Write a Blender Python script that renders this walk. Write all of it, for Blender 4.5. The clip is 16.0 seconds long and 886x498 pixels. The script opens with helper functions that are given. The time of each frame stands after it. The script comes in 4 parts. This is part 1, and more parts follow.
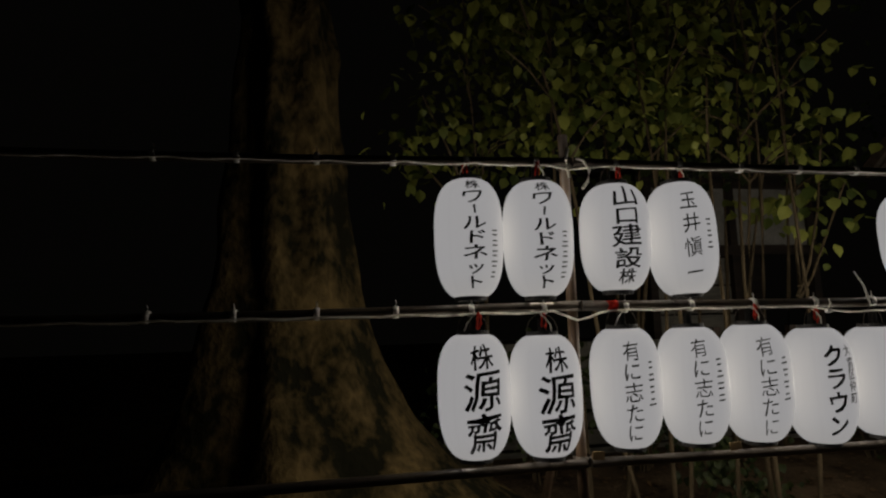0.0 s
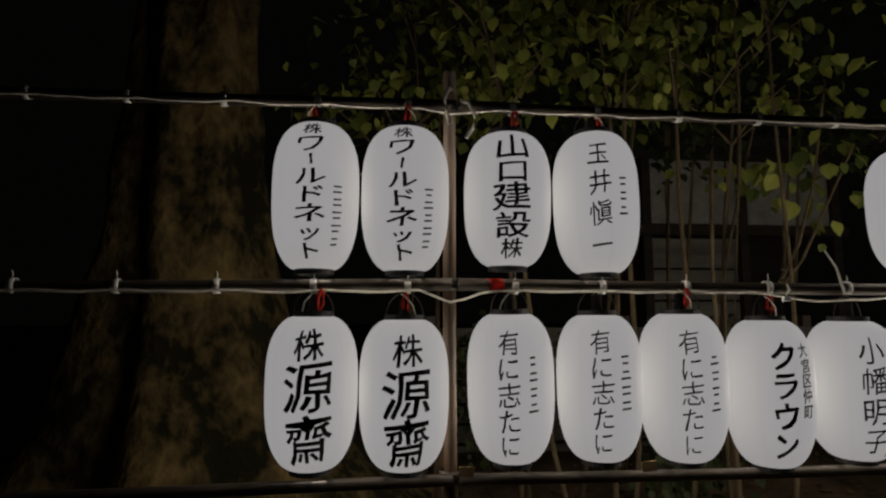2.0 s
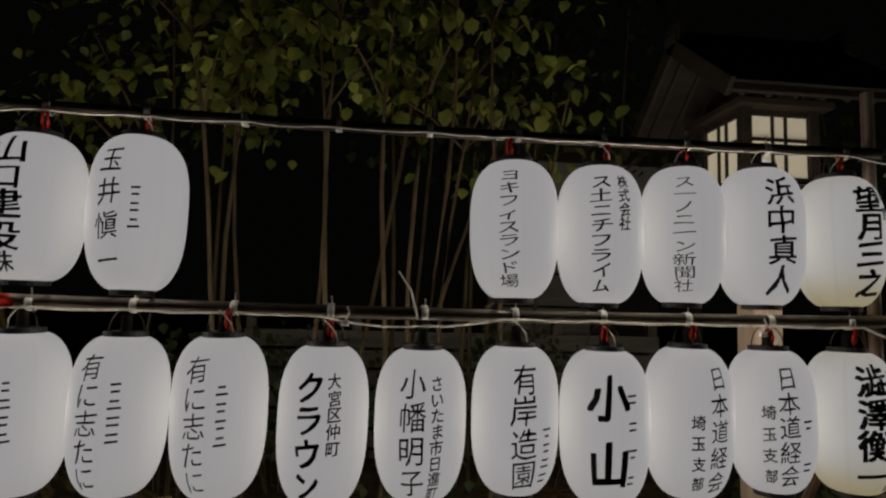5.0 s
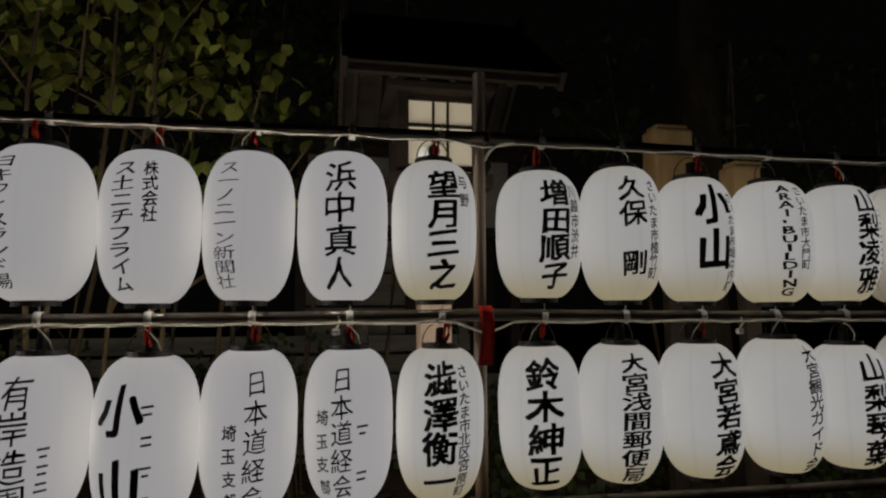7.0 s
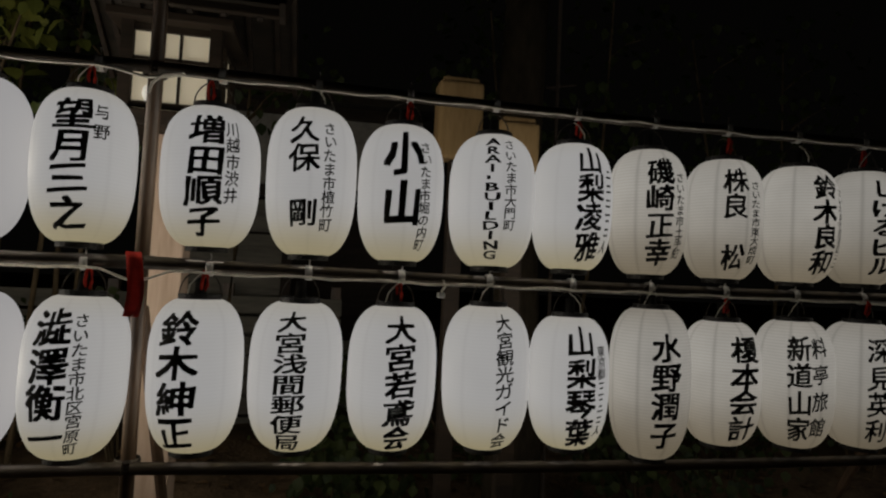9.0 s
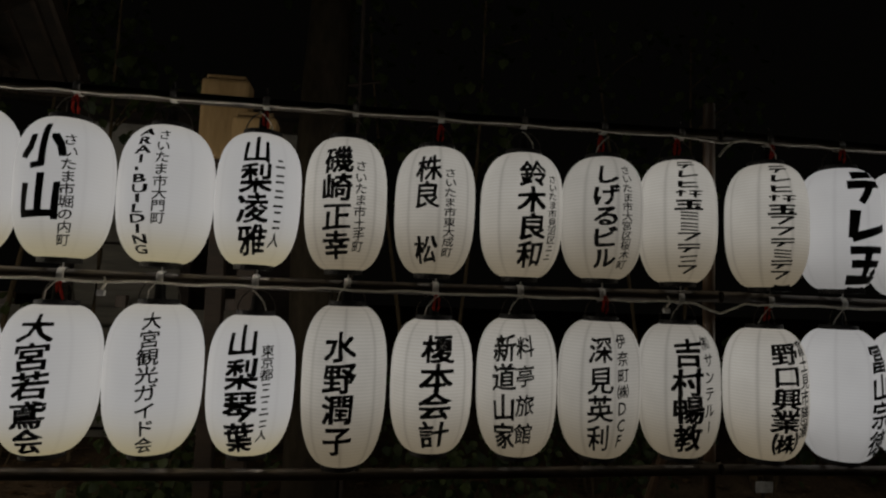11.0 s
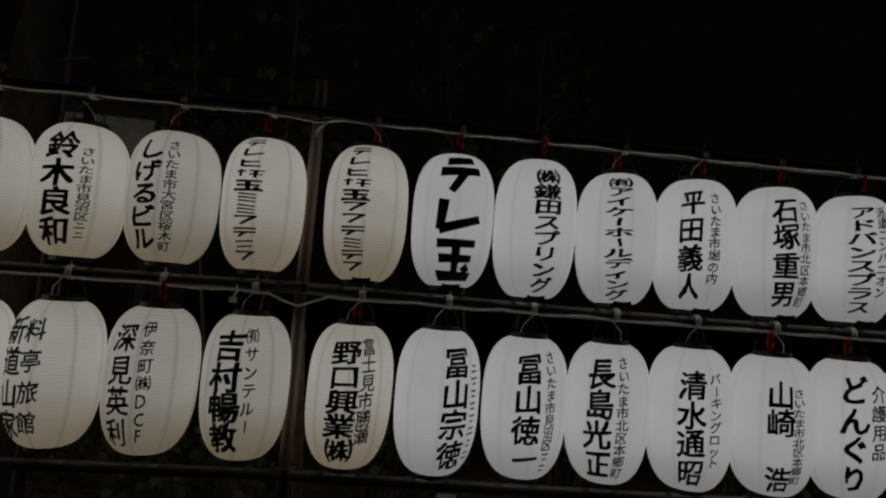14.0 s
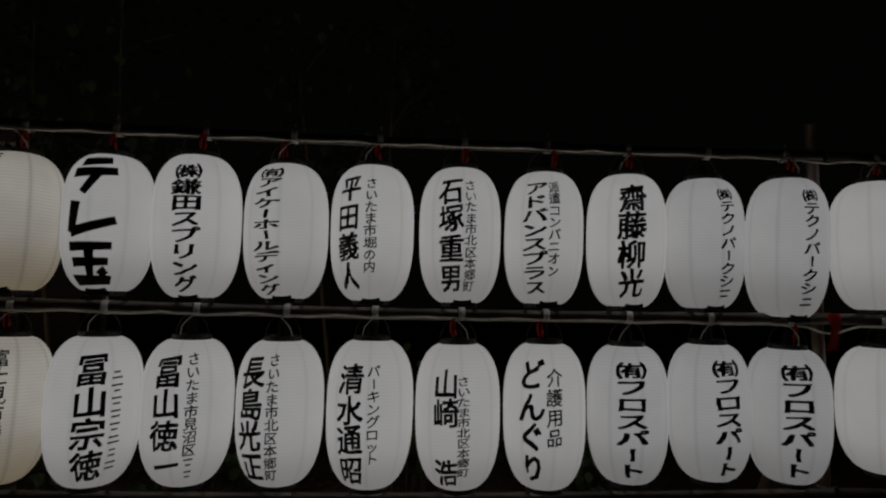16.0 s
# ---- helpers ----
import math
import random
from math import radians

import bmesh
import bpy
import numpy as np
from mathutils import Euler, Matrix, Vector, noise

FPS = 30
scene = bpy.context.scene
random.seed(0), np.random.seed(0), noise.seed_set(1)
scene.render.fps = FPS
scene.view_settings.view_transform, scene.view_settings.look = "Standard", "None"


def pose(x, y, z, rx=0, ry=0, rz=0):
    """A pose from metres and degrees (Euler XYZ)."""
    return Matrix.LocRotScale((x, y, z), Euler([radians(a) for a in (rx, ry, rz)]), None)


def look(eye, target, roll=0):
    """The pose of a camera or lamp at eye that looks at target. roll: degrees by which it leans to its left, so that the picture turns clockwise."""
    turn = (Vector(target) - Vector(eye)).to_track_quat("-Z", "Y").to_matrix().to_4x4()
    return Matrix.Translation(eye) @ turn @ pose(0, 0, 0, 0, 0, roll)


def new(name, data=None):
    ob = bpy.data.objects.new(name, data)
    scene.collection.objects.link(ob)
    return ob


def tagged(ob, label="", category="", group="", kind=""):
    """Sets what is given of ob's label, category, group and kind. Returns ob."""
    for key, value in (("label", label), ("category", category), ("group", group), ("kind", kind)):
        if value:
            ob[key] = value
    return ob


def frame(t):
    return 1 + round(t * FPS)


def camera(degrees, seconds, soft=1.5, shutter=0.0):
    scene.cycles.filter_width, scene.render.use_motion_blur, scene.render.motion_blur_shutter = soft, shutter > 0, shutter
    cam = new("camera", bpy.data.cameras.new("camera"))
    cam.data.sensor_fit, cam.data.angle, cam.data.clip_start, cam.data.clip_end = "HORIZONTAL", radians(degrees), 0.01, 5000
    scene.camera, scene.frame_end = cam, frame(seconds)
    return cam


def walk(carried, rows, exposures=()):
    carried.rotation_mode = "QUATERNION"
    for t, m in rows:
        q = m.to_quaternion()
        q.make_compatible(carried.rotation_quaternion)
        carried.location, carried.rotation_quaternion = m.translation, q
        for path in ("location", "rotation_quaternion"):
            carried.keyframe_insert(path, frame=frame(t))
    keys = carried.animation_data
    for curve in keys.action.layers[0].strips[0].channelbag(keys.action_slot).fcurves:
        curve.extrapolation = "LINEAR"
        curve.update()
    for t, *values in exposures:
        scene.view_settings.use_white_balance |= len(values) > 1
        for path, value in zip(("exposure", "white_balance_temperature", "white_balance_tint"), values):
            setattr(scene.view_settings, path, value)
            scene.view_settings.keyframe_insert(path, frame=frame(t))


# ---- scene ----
cam = camera(73.1, 16.0, soft=2.2)
PATH = [
    (0, (-0.216, -2.263, 1.549), (0.142, -0.315, 1.827), -1.73),
    (0.5, (0.048, -2.119, 1.542), (0.469, -0.176, 1.765), -0.82),
    (1, (0.206, -1.993, 1.524), (0.568, -0.030, 1.658), -1.24),
    (1.5, (0.327, -1.912, 1.536), (0.653, 0.056, 1.671), -0.68),
    (2, (0.494, -1.898, 1.547), (0.716, 0.077, 1.762), -0.10),
    (2.5, (0.665, -1.876, 1.539), (0.869, 0.103, 1.737), -1.23),
    (3, (0.869, -1.858, 1.543), (1.106, 0.117, 1.747), -0.42),
    (3.2, (0.953, -1.866, 1.543), (1.201, 0.108, 1.743), -0.34),
    (5.3, (2.132, -1.899, 1.672), (2.352, 0.081, 1.847), 1.86),
    (5.5, (2.249, -1.890, 1.674), (2.504, 0.087, 1.830), 1.92),
    (6, (2.552, -1.876, 1.677), (2.869, 0.093, 1.833), 0.63),
    (6.5, (2.878, -1.903, 1.682), (3.217, 0.059, 1.870), 1.68),
    (7, (3.202, -1.901, 1.671), (3.580, 0.054, 1.859), -0.10),
    (7.5, (3.499, -1.913, 1.658), (3.926, 0.033, 1.836), -2.25),
    (8, (3.751, -1.927, 1.643), (4.150, 0.030, 1.740), 1.77),
    (8.5, (4.013, -1.906, 1.635), (4.431, 0.048, 1.721), 3.15),
    (9, (4.252, -1.918, 1.629), (4.634, 0.043, 1.733), 2.68),
    (9.5, (4.519, -1.935, 1.640), (4.820, 0.041, 1.720), 1.95),
    (10, (4.802, -1.926, 1.636), (5.168, 0.037, 1.740), 1.82),
    (10.2, (4.956, -1.936, 1.605), (5.287, 0.029, 1.766), 1.47),
    (12.3, (5.996, -2.062, 1.625), (6.231, -0.080, 1.760), 2.09),
    (12.5, (6.120, -2.053, 1.638), (6.356, -0.071, 1.768), 1.65),
    (13, (6.411, -2.050, 1.647), (6.629, -0.066, 1.777), 0.37),
    (13.5, (6.674, -2.047, 1.664), (6.845, -0.060, 1.819), 3.69),
    (14, (6.958, -2.019, 1.646), (7.134, -0.033, 1.807), 4.57),
    (14.5, (7.223, -2.038, 1.664), (7.310, -0.045, 1.808), 1.42),
    (15, (7.538, -2.058, 1.653), (7.646, -0.067, 1.814), 1.72),
    (15.5, (7.847, -2.029, 1.645), (8.049, -0.048, 1.830), 1.49),
    (16, (8.124, -2.040, 1.670), (8.266, -0.053, 1.848), 1.20),
]
walk(cam, [(t, look(eye, target, roll)) for t, eye, target, roll in PATH],
     [(0, 0.0), (13, 0.0), (14.5, -0.06), (15.2, -0.12), (16, -0.18)])

# ---- world and light ----
world = bpy.data.worlds.new("night")
scene.world = world
world.use_nodes = True
wn = world.node_tree.nodes
wn["Background"].inputs[0].default_value = (0.36, 0.33, 0.28, 1)
wn["Background"].inputs[1].default_value = 0.003


# ---- materials ----
def material(name, rough=0.8, metal=0.0):
    m = bpy.data.materials.new(name)
    m.use_nodes = True
    b = m.node_tree.nodes["Principled BSDF"]
    b.inputs["Roughness"].default_value = rough
    b.inputs["Metallic"].default_value = metal
    return m, m.node_tree.nodes, m.node_tree.links, b


def surface(name, dark, light, scale=20.0, stretch=(1, 1, 1), rough=0.8, metal=0.0, bump=0.4, fine=6.0, spec=0.3, depth=0.01, ends=(0.48, 0.95)):
    """Two scales of noise between two colours, with relief."""
    m, n, l, b = material(name, rough, metal)
    b.inputs["Specular IOR Level"].default_value = spec
    co = n.new("ShaderNodeTexCoord")
    mp = n.new("ShaderNodeMapping")
    mp.inputs["Scale"].default_value = stretch
    l.new(co.outputs["Object"], mp.inputs[0])
    big = n.new("ShaderNodeTexNoise")
    big.inputs["Scale"].default_value = scale
    big.inputs["Detail"].default_value = 5
    small = n.new("ShaderNodeTexNoise")
    small.inputs["Scale"].default_value = scale * fine
    small.inputs["Detail"].default_value = 3
    l.new(mp.outputs[0], big.inputs[0])
    l.new(mp.outputs[0], small.inputs[0])
    add = n.new("ShaderNodeMath")
    add.operation = "MULTIPLY_ADD"
    add.inputs[1].default_value = 0.45
    l.new(small.outputs[0], add.inputs[0])
    l.new(big.outputs[0], add.inputs[2])
    ramp = n.new("ShaderNodeValToRGB")
    ramp.color_ramp.elements[0].position = ends[0]
    ramp.color_ramp.elements[1].position = ends[1]
    ramp.color_ramp.elements[0].color = (*dark, 1)
    ramp.color_ramp.elements[1].color = (*light, 1)
    l.new(add.outputs[0], ramp.inputs[0])
    l.new(ramp.outputs[0], b.inputs["Base Color"])
    bp = n.new("ShaderNodeBump")
    bp.inputs["Strength"].default_value = bump
    bp.inputs["Distance"].default_value = depth
    l.new(add.outputs[0], bp.inputs["Height"])
    l.new(bp.outputs[0], b.inputs["Normal"])
    return m


def paper(name, level, tint, low, seam, foot=-0.02):
    """Oiled lantern paper, its bulb's glow painted into the emission: brightest round the bulb, weaker to the foot,
    with rib lines and panel seams.
    """
    m, n, l, b = material(name, 0.75)
    b.inputs["Base Color"].default_value = (0.075, 0.072, 0.066, 1)
    b.inputs["Specular IOR Level"].default_value = 0.15
    co = n.new("ShaderNodeTexCoord")
    sep = n.new("ShaderNodeSeparateXYZ")
    l.new(co.outputs["Object"], sep.inputs[0])

    def math_node(op, a, c=None, d=None):
        q = n.new("ShaderNodeMath")
        q.operation = op
        for i, v in enumerate((a, c, d)):
            if v is None:
                continue
            if isinstance(v, (int, float)):
                q.inputs[i].default_value = v
            else:
                l.new(v, q.inputs[i])
        return q.outputs[0]

    # painted glow of a bulb hung from the top: full above, fading to the foot and a little round the crown
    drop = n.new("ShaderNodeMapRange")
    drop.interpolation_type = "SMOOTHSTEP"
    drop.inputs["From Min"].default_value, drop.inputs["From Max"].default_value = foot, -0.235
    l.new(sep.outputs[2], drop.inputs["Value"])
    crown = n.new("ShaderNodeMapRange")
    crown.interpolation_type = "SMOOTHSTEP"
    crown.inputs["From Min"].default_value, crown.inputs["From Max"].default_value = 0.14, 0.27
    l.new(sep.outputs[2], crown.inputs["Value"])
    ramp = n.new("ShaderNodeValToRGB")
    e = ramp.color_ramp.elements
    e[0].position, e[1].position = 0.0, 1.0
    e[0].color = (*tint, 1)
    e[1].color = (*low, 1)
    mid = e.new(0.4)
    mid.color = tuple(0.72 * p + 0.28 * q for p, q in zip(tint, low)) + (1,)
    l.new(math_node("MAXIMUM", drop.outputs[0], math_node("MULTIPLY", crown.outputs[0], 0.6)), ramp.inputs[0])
    # ribs, painted as thin shadow lines in the glow, and seams
    rib = math_node("SINE", math_node("MULTIPLY", sep.outputs[2], 2 * math.pi / 0.0105))
    ribs = math_node("MULTIPLY_ADD", rib, 0.5 * seam, 1.0 - 0.5 * seam)
    turn = math_node("ARCTAN2", sep.outputs[0], sep.outputs[1])
    fold = math_node("POWER", math_node("ABSOLUTE", math_node("COSINE", math_node("MULTIPLY", turn, 4.0))), 60.0)
    folds = math_node("MULTIPLY_ADD", fold, -1.6 * seam, 1.0)
    cloud = n.new("ShaderNodeTexNoise")
    cloud.inputs["Scale"].default_value = 9.0
    cloud.inputs["Detail"].default_value = 4
    info = n.new("ShaderNodeObjectInfo")
    shift = n.new("ShaderNodeVectorMath")
    shift.operation = "ADD"
    l.new(co.outputs["Object"], shift.inputs[0])
    l.new(info.outputs["Random"], shift.inputs[1])
    l.new(shift.outputs[0], cloud.inputs[0])
    clouds = math_node("MULTIPLY_ADD", cloud.outputs[0], seam * 2.2, 1.0 - seam * 1.1)
    own = math_node("MULTIPLY_ADD", info.outputs["Random"], seam * 1.6, 1.0 - seam * 0.8)
    power = math_node("MULTIPLY", math_node("MULTIPLY", math_node("MULTIPLY", ribs, folds), clouds), own)
    l.new(ramp.outputs[0], b.inputs["Emission Color"])
    l.new(math_node("MULTIPLY", power, level), b.inputs["Emission Strength"])
    return m


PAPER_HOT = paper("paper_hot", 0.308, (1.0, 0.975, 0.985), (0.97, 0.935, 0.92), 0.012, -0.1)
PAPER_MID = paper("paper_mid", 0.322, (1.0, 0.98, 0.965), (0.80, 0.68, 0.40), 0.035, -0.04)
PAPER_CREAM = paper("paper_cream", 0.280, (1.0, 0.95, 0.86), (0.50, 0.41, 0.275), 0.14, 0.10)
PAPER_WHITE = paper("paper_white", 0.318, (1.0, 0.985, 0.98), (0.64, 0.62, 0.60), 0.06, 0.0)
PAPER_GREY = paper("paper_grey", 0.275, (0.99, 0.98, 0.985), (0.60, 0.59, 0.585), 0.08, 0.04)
INK = surface("ink", (0.008, 0.008, 0.007), (0.02, 0.019, 0.016), 40, bump=0.0, rough=0.9, spec=0.1)
# paler ink: the hot lanterns' bloom over the strokes, put into the colour
INK_BLOOMED = surface("bloomed_ink", (0.03, 0.03, 0.026), (0.09, 0.085, 0.075), 40, bump=0.0, rough=0.9, spec=0.1)
BLACK = surface("black_plastic", (0.006, 0.006, 0.006), (0.018, 0.017, 0.016), 60, rough=0.5, bump=0.1)
WIRE = surface("wire", (0.05, 0.045, 0.04), (0.14, 0.12, 0.10), 60, rough=0.45, metal=0.7, bump=0.1)
RED = surface("red_cloth", (0.32, 0.018, 0.010), (0.50, 0.032, 0.016), 50, rough=0.85, bump=0.3)
CABLE = surface("cable", (0.50, 0.475, 0.41), (0.80, 0.765, 0.67), 30, rough=0.5, bump=0.1)
TAPE = surface("tape", (0.55, 0.53, 0.5), (0.75, 0.73, 0.7), 40, rough=0.5, bump=0.2)
PIPE = surface("pipe", (0.020, 0.016, 0.013), (0.10, 0.08, 0.062), 14, (0.25, 1, 1), rough=0.28, metal=0.35, bump=0.15, spec=0.5)
POST = surface("post_pipe", (0.03, 0.019, 0.012), (0.12, 0.075, 0.045), 16, (1, 1, 0.12), rough=0.4, bump=0.2, spec=0.5)
PALE = surface("pale_wood", (0.32, 0.23, 0.165), (0.50, 0.38, 0.29), 14, (1, 1, 0.1), rough=0.75, bump=0.3)
STRAW = surface("straw_board", (0.20, 0.125, 0.05), (0.33, 0.22, 0.10), 12, (1, 1, 0.2), rough=0.85, bump=0.5)
DARKWOOD = surface("dark_wood", (0.009, 0.006, 0.0035), (0.030, 0.019, 0.011), 16, (0.15, 1, 1), rough=0.7, bump=0.4)
BARK = surface("bark", (0.011, 0.010, 0.0045), (0.135, 0.092, 0.036), 2.8, (1, 1, 0.7), rough=0.95, bump=1.0, fine=7, spec=0.1, depth=0.05, ends=(0.64, 0.93))
BARK_DARK = surface("dark_bark", (0.012, 0.010, 0.007), (0.045, 0.036, 0.024), 6.0, (1, 1, 0.4), rough=0.95, bump=0.8, spec=0.05, depth=0.02)
STEM = surface("stem_bark", (0.035, 0.026, 0.014), (0.12, 0.088, 0.05), 18, (1, 1, 0.3), rough=0.9, bump=0.5, spec=0.1)
SOIL = surface("soil", (0.035, 0.024, 0.014), (0.14, 0.095, 0.055), 3.0, rough=0.95, bump=0.8, fine=12, spec=0.1, depth=0.05)
STONE = surface("stone", (0.14, 0.135, 0.12), (0.32, 0.31, 0.28), 9, rough=0.85, bump=0.5)
WALLGREY = surface("weathered_board", (0.09, 0.085, 0.07), (0.2, 0.185, 0.15), 9, (0.12, 1, 1), rough=0.85, bump=0.4)
PLASTER = surface("plaster", (0.16, 0.15, 0.13), (0.30, 0.285, 0.25), 5, rough=0.9, bump=0.2)
ROOFING = surface("roof_bark", (0.010, 0.008, 0.006), (0.032, 0.025, 0.017), 12, (0.2, 1, 1), rough=0.9, bump=0.6)


def leaf_material(name, dark, light):
    m, n, l, b = material(name, 0.5)
    b.inputs["Specular IOR Level"].default_value = 0.25
    geo = n.new("ShaderNodeNewGeometry")
    ramp = n.new("ShaderNodeValToRGB")
    ramp.color_ramp.elements[0].color = (*dark, 1)
    ramp.color_ramp.elements[1].color = (*light, 1)
    l.new(geo.outputs["Random Per Island"], ramp.inputs[0])
    l.new(ramp.outputs[0], b.inputs["Base Color"])
    tr = n.new("ShaderNodeBsdfTranslucent")
    l.new(ramp.outputs[0], tr.inputs[0])
    mix = n.new("ShaderNodeMixShader")
    mix.inputs[0].default_value = 0.3
    l.new(b.outputs[0], mix.inputs[1])
    l.new(tr.outputs[0], mix.inputs[2])
    l.new(mix.outputs[0], n["Material Output"].inputs[0])
    return m


LEAF = leaf_material("leaf", (0.06, 0.085, 0.018), (0.33, 0.34, 0.07))
# darker leaf copy; on the slender trees its colour stands in for weaker light
LEAF_DIM = leaf_material("leaf_dim", (0.02, 0.032, 0.010), (0.06, 0.075, 0.022))
LITTER = leaf_material("litter", (0.05, 0.03, 0.014), (0.2, 0.12, 0.055))


def glow(name, colour, strength):
    m, n, l, b = material(name, 0.7)
    b.inputs["Base Color"].default_value = (0.7, 0.66, 0.55, 1)
    co = n.new("ShaderNodeTexCoord")
    no = n.new("ShaderNodeTexNoise")
    no.inputs["Scale"].default_value = 14
    l.new(co.outputs["Object"], no.inputs[0])
    q = n.new("ShaderNodeMath")
    q.operation = "MULTIPLY_ADD"
    q.inputs[1].default_value = 0.5 * strength
    q.inputs[2].default_value = 0.75 * strength
    l.new(no.outputs[0], q.inputs[0])
    b.inputs["Emission Color"].default_value = (*colour, 1)
    l.new(q.outputs[0], b.inputs["Emission Strength"])
    return m


PANE = glow("lit_paper_pane", (1.0, 0.84, 0.56), 0.19)
BULB = glow("bulb", (1.0, 0.95, 0.88), 0.34)


# ---- mesh helpers ----
def part(name, bm, mat, parent=None, label="", smooth=False):
    me = bpy.data.meshes.new(name)
    bm.to_mesh(me)
    bm.free()
    me.materials.append(mat)
    if smooth:
        for p in me.polygons:
            p.use_smooth = True
    ob = new(name, me)
    if parent is not None:
        ob.parent = parent
    if label:
        ob["label"] = label
    return ob


def empty(name, m, label, category, group="", kind=""):
    ob = new(name)
    ob.empty_display_size = 0.05
    ob.matrix_basis = m
    return tagged(ob, label, category, group, kind)


def box(bm, cx, cy, cz, sx, sy, sz, bevel=0.004, m=None):
    g = bmesh.ops.create_cube(bm, size=1.0)
    vs = g["verts"]
    bmesh.ops.scale(bm, vec=(sx, sy, sz), verts=vs)
    if bevel:
        es = list({e for v in vs for e in v.link_edges})
        r = bmesh.ops.bevel(bm, geom=es, offset=bevel, segments=2, profile=0.6, affect="EDGES")
        vs = list({v for f in r["faces"] for v in f.verts} | {v for v in vs if v.is_valid})
    mm = Matrix.Translation((cx, cy, cz)) @ (m or Matrix())
    bmesh.ops.transform(bm, matrix=mm, verts=vs)
    return bm


def tube(bm, pts, radii, sides=8, cap=True):
    """A tapered tube along points."""
    pts = [Vector(p) for p in pts]
    if isinstance(radii, (int, float)):
        radii = [radii] * len(pts)
    rings = []
    ref = Vector((0, 0, 1))
    for i, p in enumerate(pts):
        d = (pts[min(i + 1, len(pts) - 1)] - pts[max(i - 1, 0)]).normalized()
        a = d.cross(ref)
        if a.length < 0.1:
            a = d.cross(Vector((1, 0, 0)))
        a.normalize()
        b = d.cross(a)
        rings.append([bm.verts.new(p + radii[i] * (math.cos(2 * math.pi * k / sides) * a + math.sin(2 * math.pi * k / sides) * b)) for k in range(sides)])
    for r, s in zip(rings, rings[1:]):
        for k in range(sides):
            bm.faces.new((r[k], r[(k + 1) % sides], s[(k + 1) % sides], s[k]))
    if cap:
        bm.faces.new(rings[0])
        bm.faces.new(rings[-1][::-1])
    return bm


def lathe(bm, profile, sides=24, close=False):
    rings = [[bm.verts.new((r * math.cos(2 * math.pi * k / sides), r * math.sin(2 * math.pi * k / sides), z)) for k in range(sides)] for r, z in profile]
    pairs = list(zip(rings, rings[1:])) + ([(rings[-1], rings[0])] if close else [])
    for a, b in pairs:
        for k in range(sides):
            bm.faces.new((a[k], a[(k + 1) % sides], b[(k + 1) % sides], b[k]))
    return bm


# ---- the rack's plan ----
POSTS = (-2.235, 0.735, 3.705, 6.675, 9.645)
TOP_Z, MID_Z, LOW_Z = 2.232, 1.640, 1.036
PITCH, FIRST = 0.2915, 0.195


def slot_x(bay, k):
    return POSTS[bay] + FIRST + PITCH * k


# ---- ground ----
def ground():
    bm = bmesh.new()
    nx, ny = 90, 70
    grid = []
    for j in range(ny + 1):
        row = []
        for i in range(nx + 1):
            u, v = 2 * i / nx - 1, 2 * j / ny - 1
            x = 4 + 9 * u + 55 * u ** 5
            y = 2 + 7 * v + 55 * v ** 5
            bank = max(0.0, min(1.0, (y - 0.7) / 1.6))
            z = 0.42 * bank * bank * (3 - 2 * bank) + (0.03 * noise.noise((x * 1.4, y * 1.4, 0)) + 0.015 * noise.noise((x * 5, y * 5, 3))) * min(1, max(0, y + 0.6))
            row.append(bm.verts.new((x, y, z)))
        grid.append(row)
    for j in range(ny):
        for i in range(nx):
            bm.faces.new((grid[j][i], grid[j][i + 1], grid[j + 1][i + 1], grid[j + 1][i]))
    ob = part("ground", bm, SOIL, smooth=True)
    tagged(ob, "dark bare soil with fallen leaves", "ground", kind="structure")


ground()


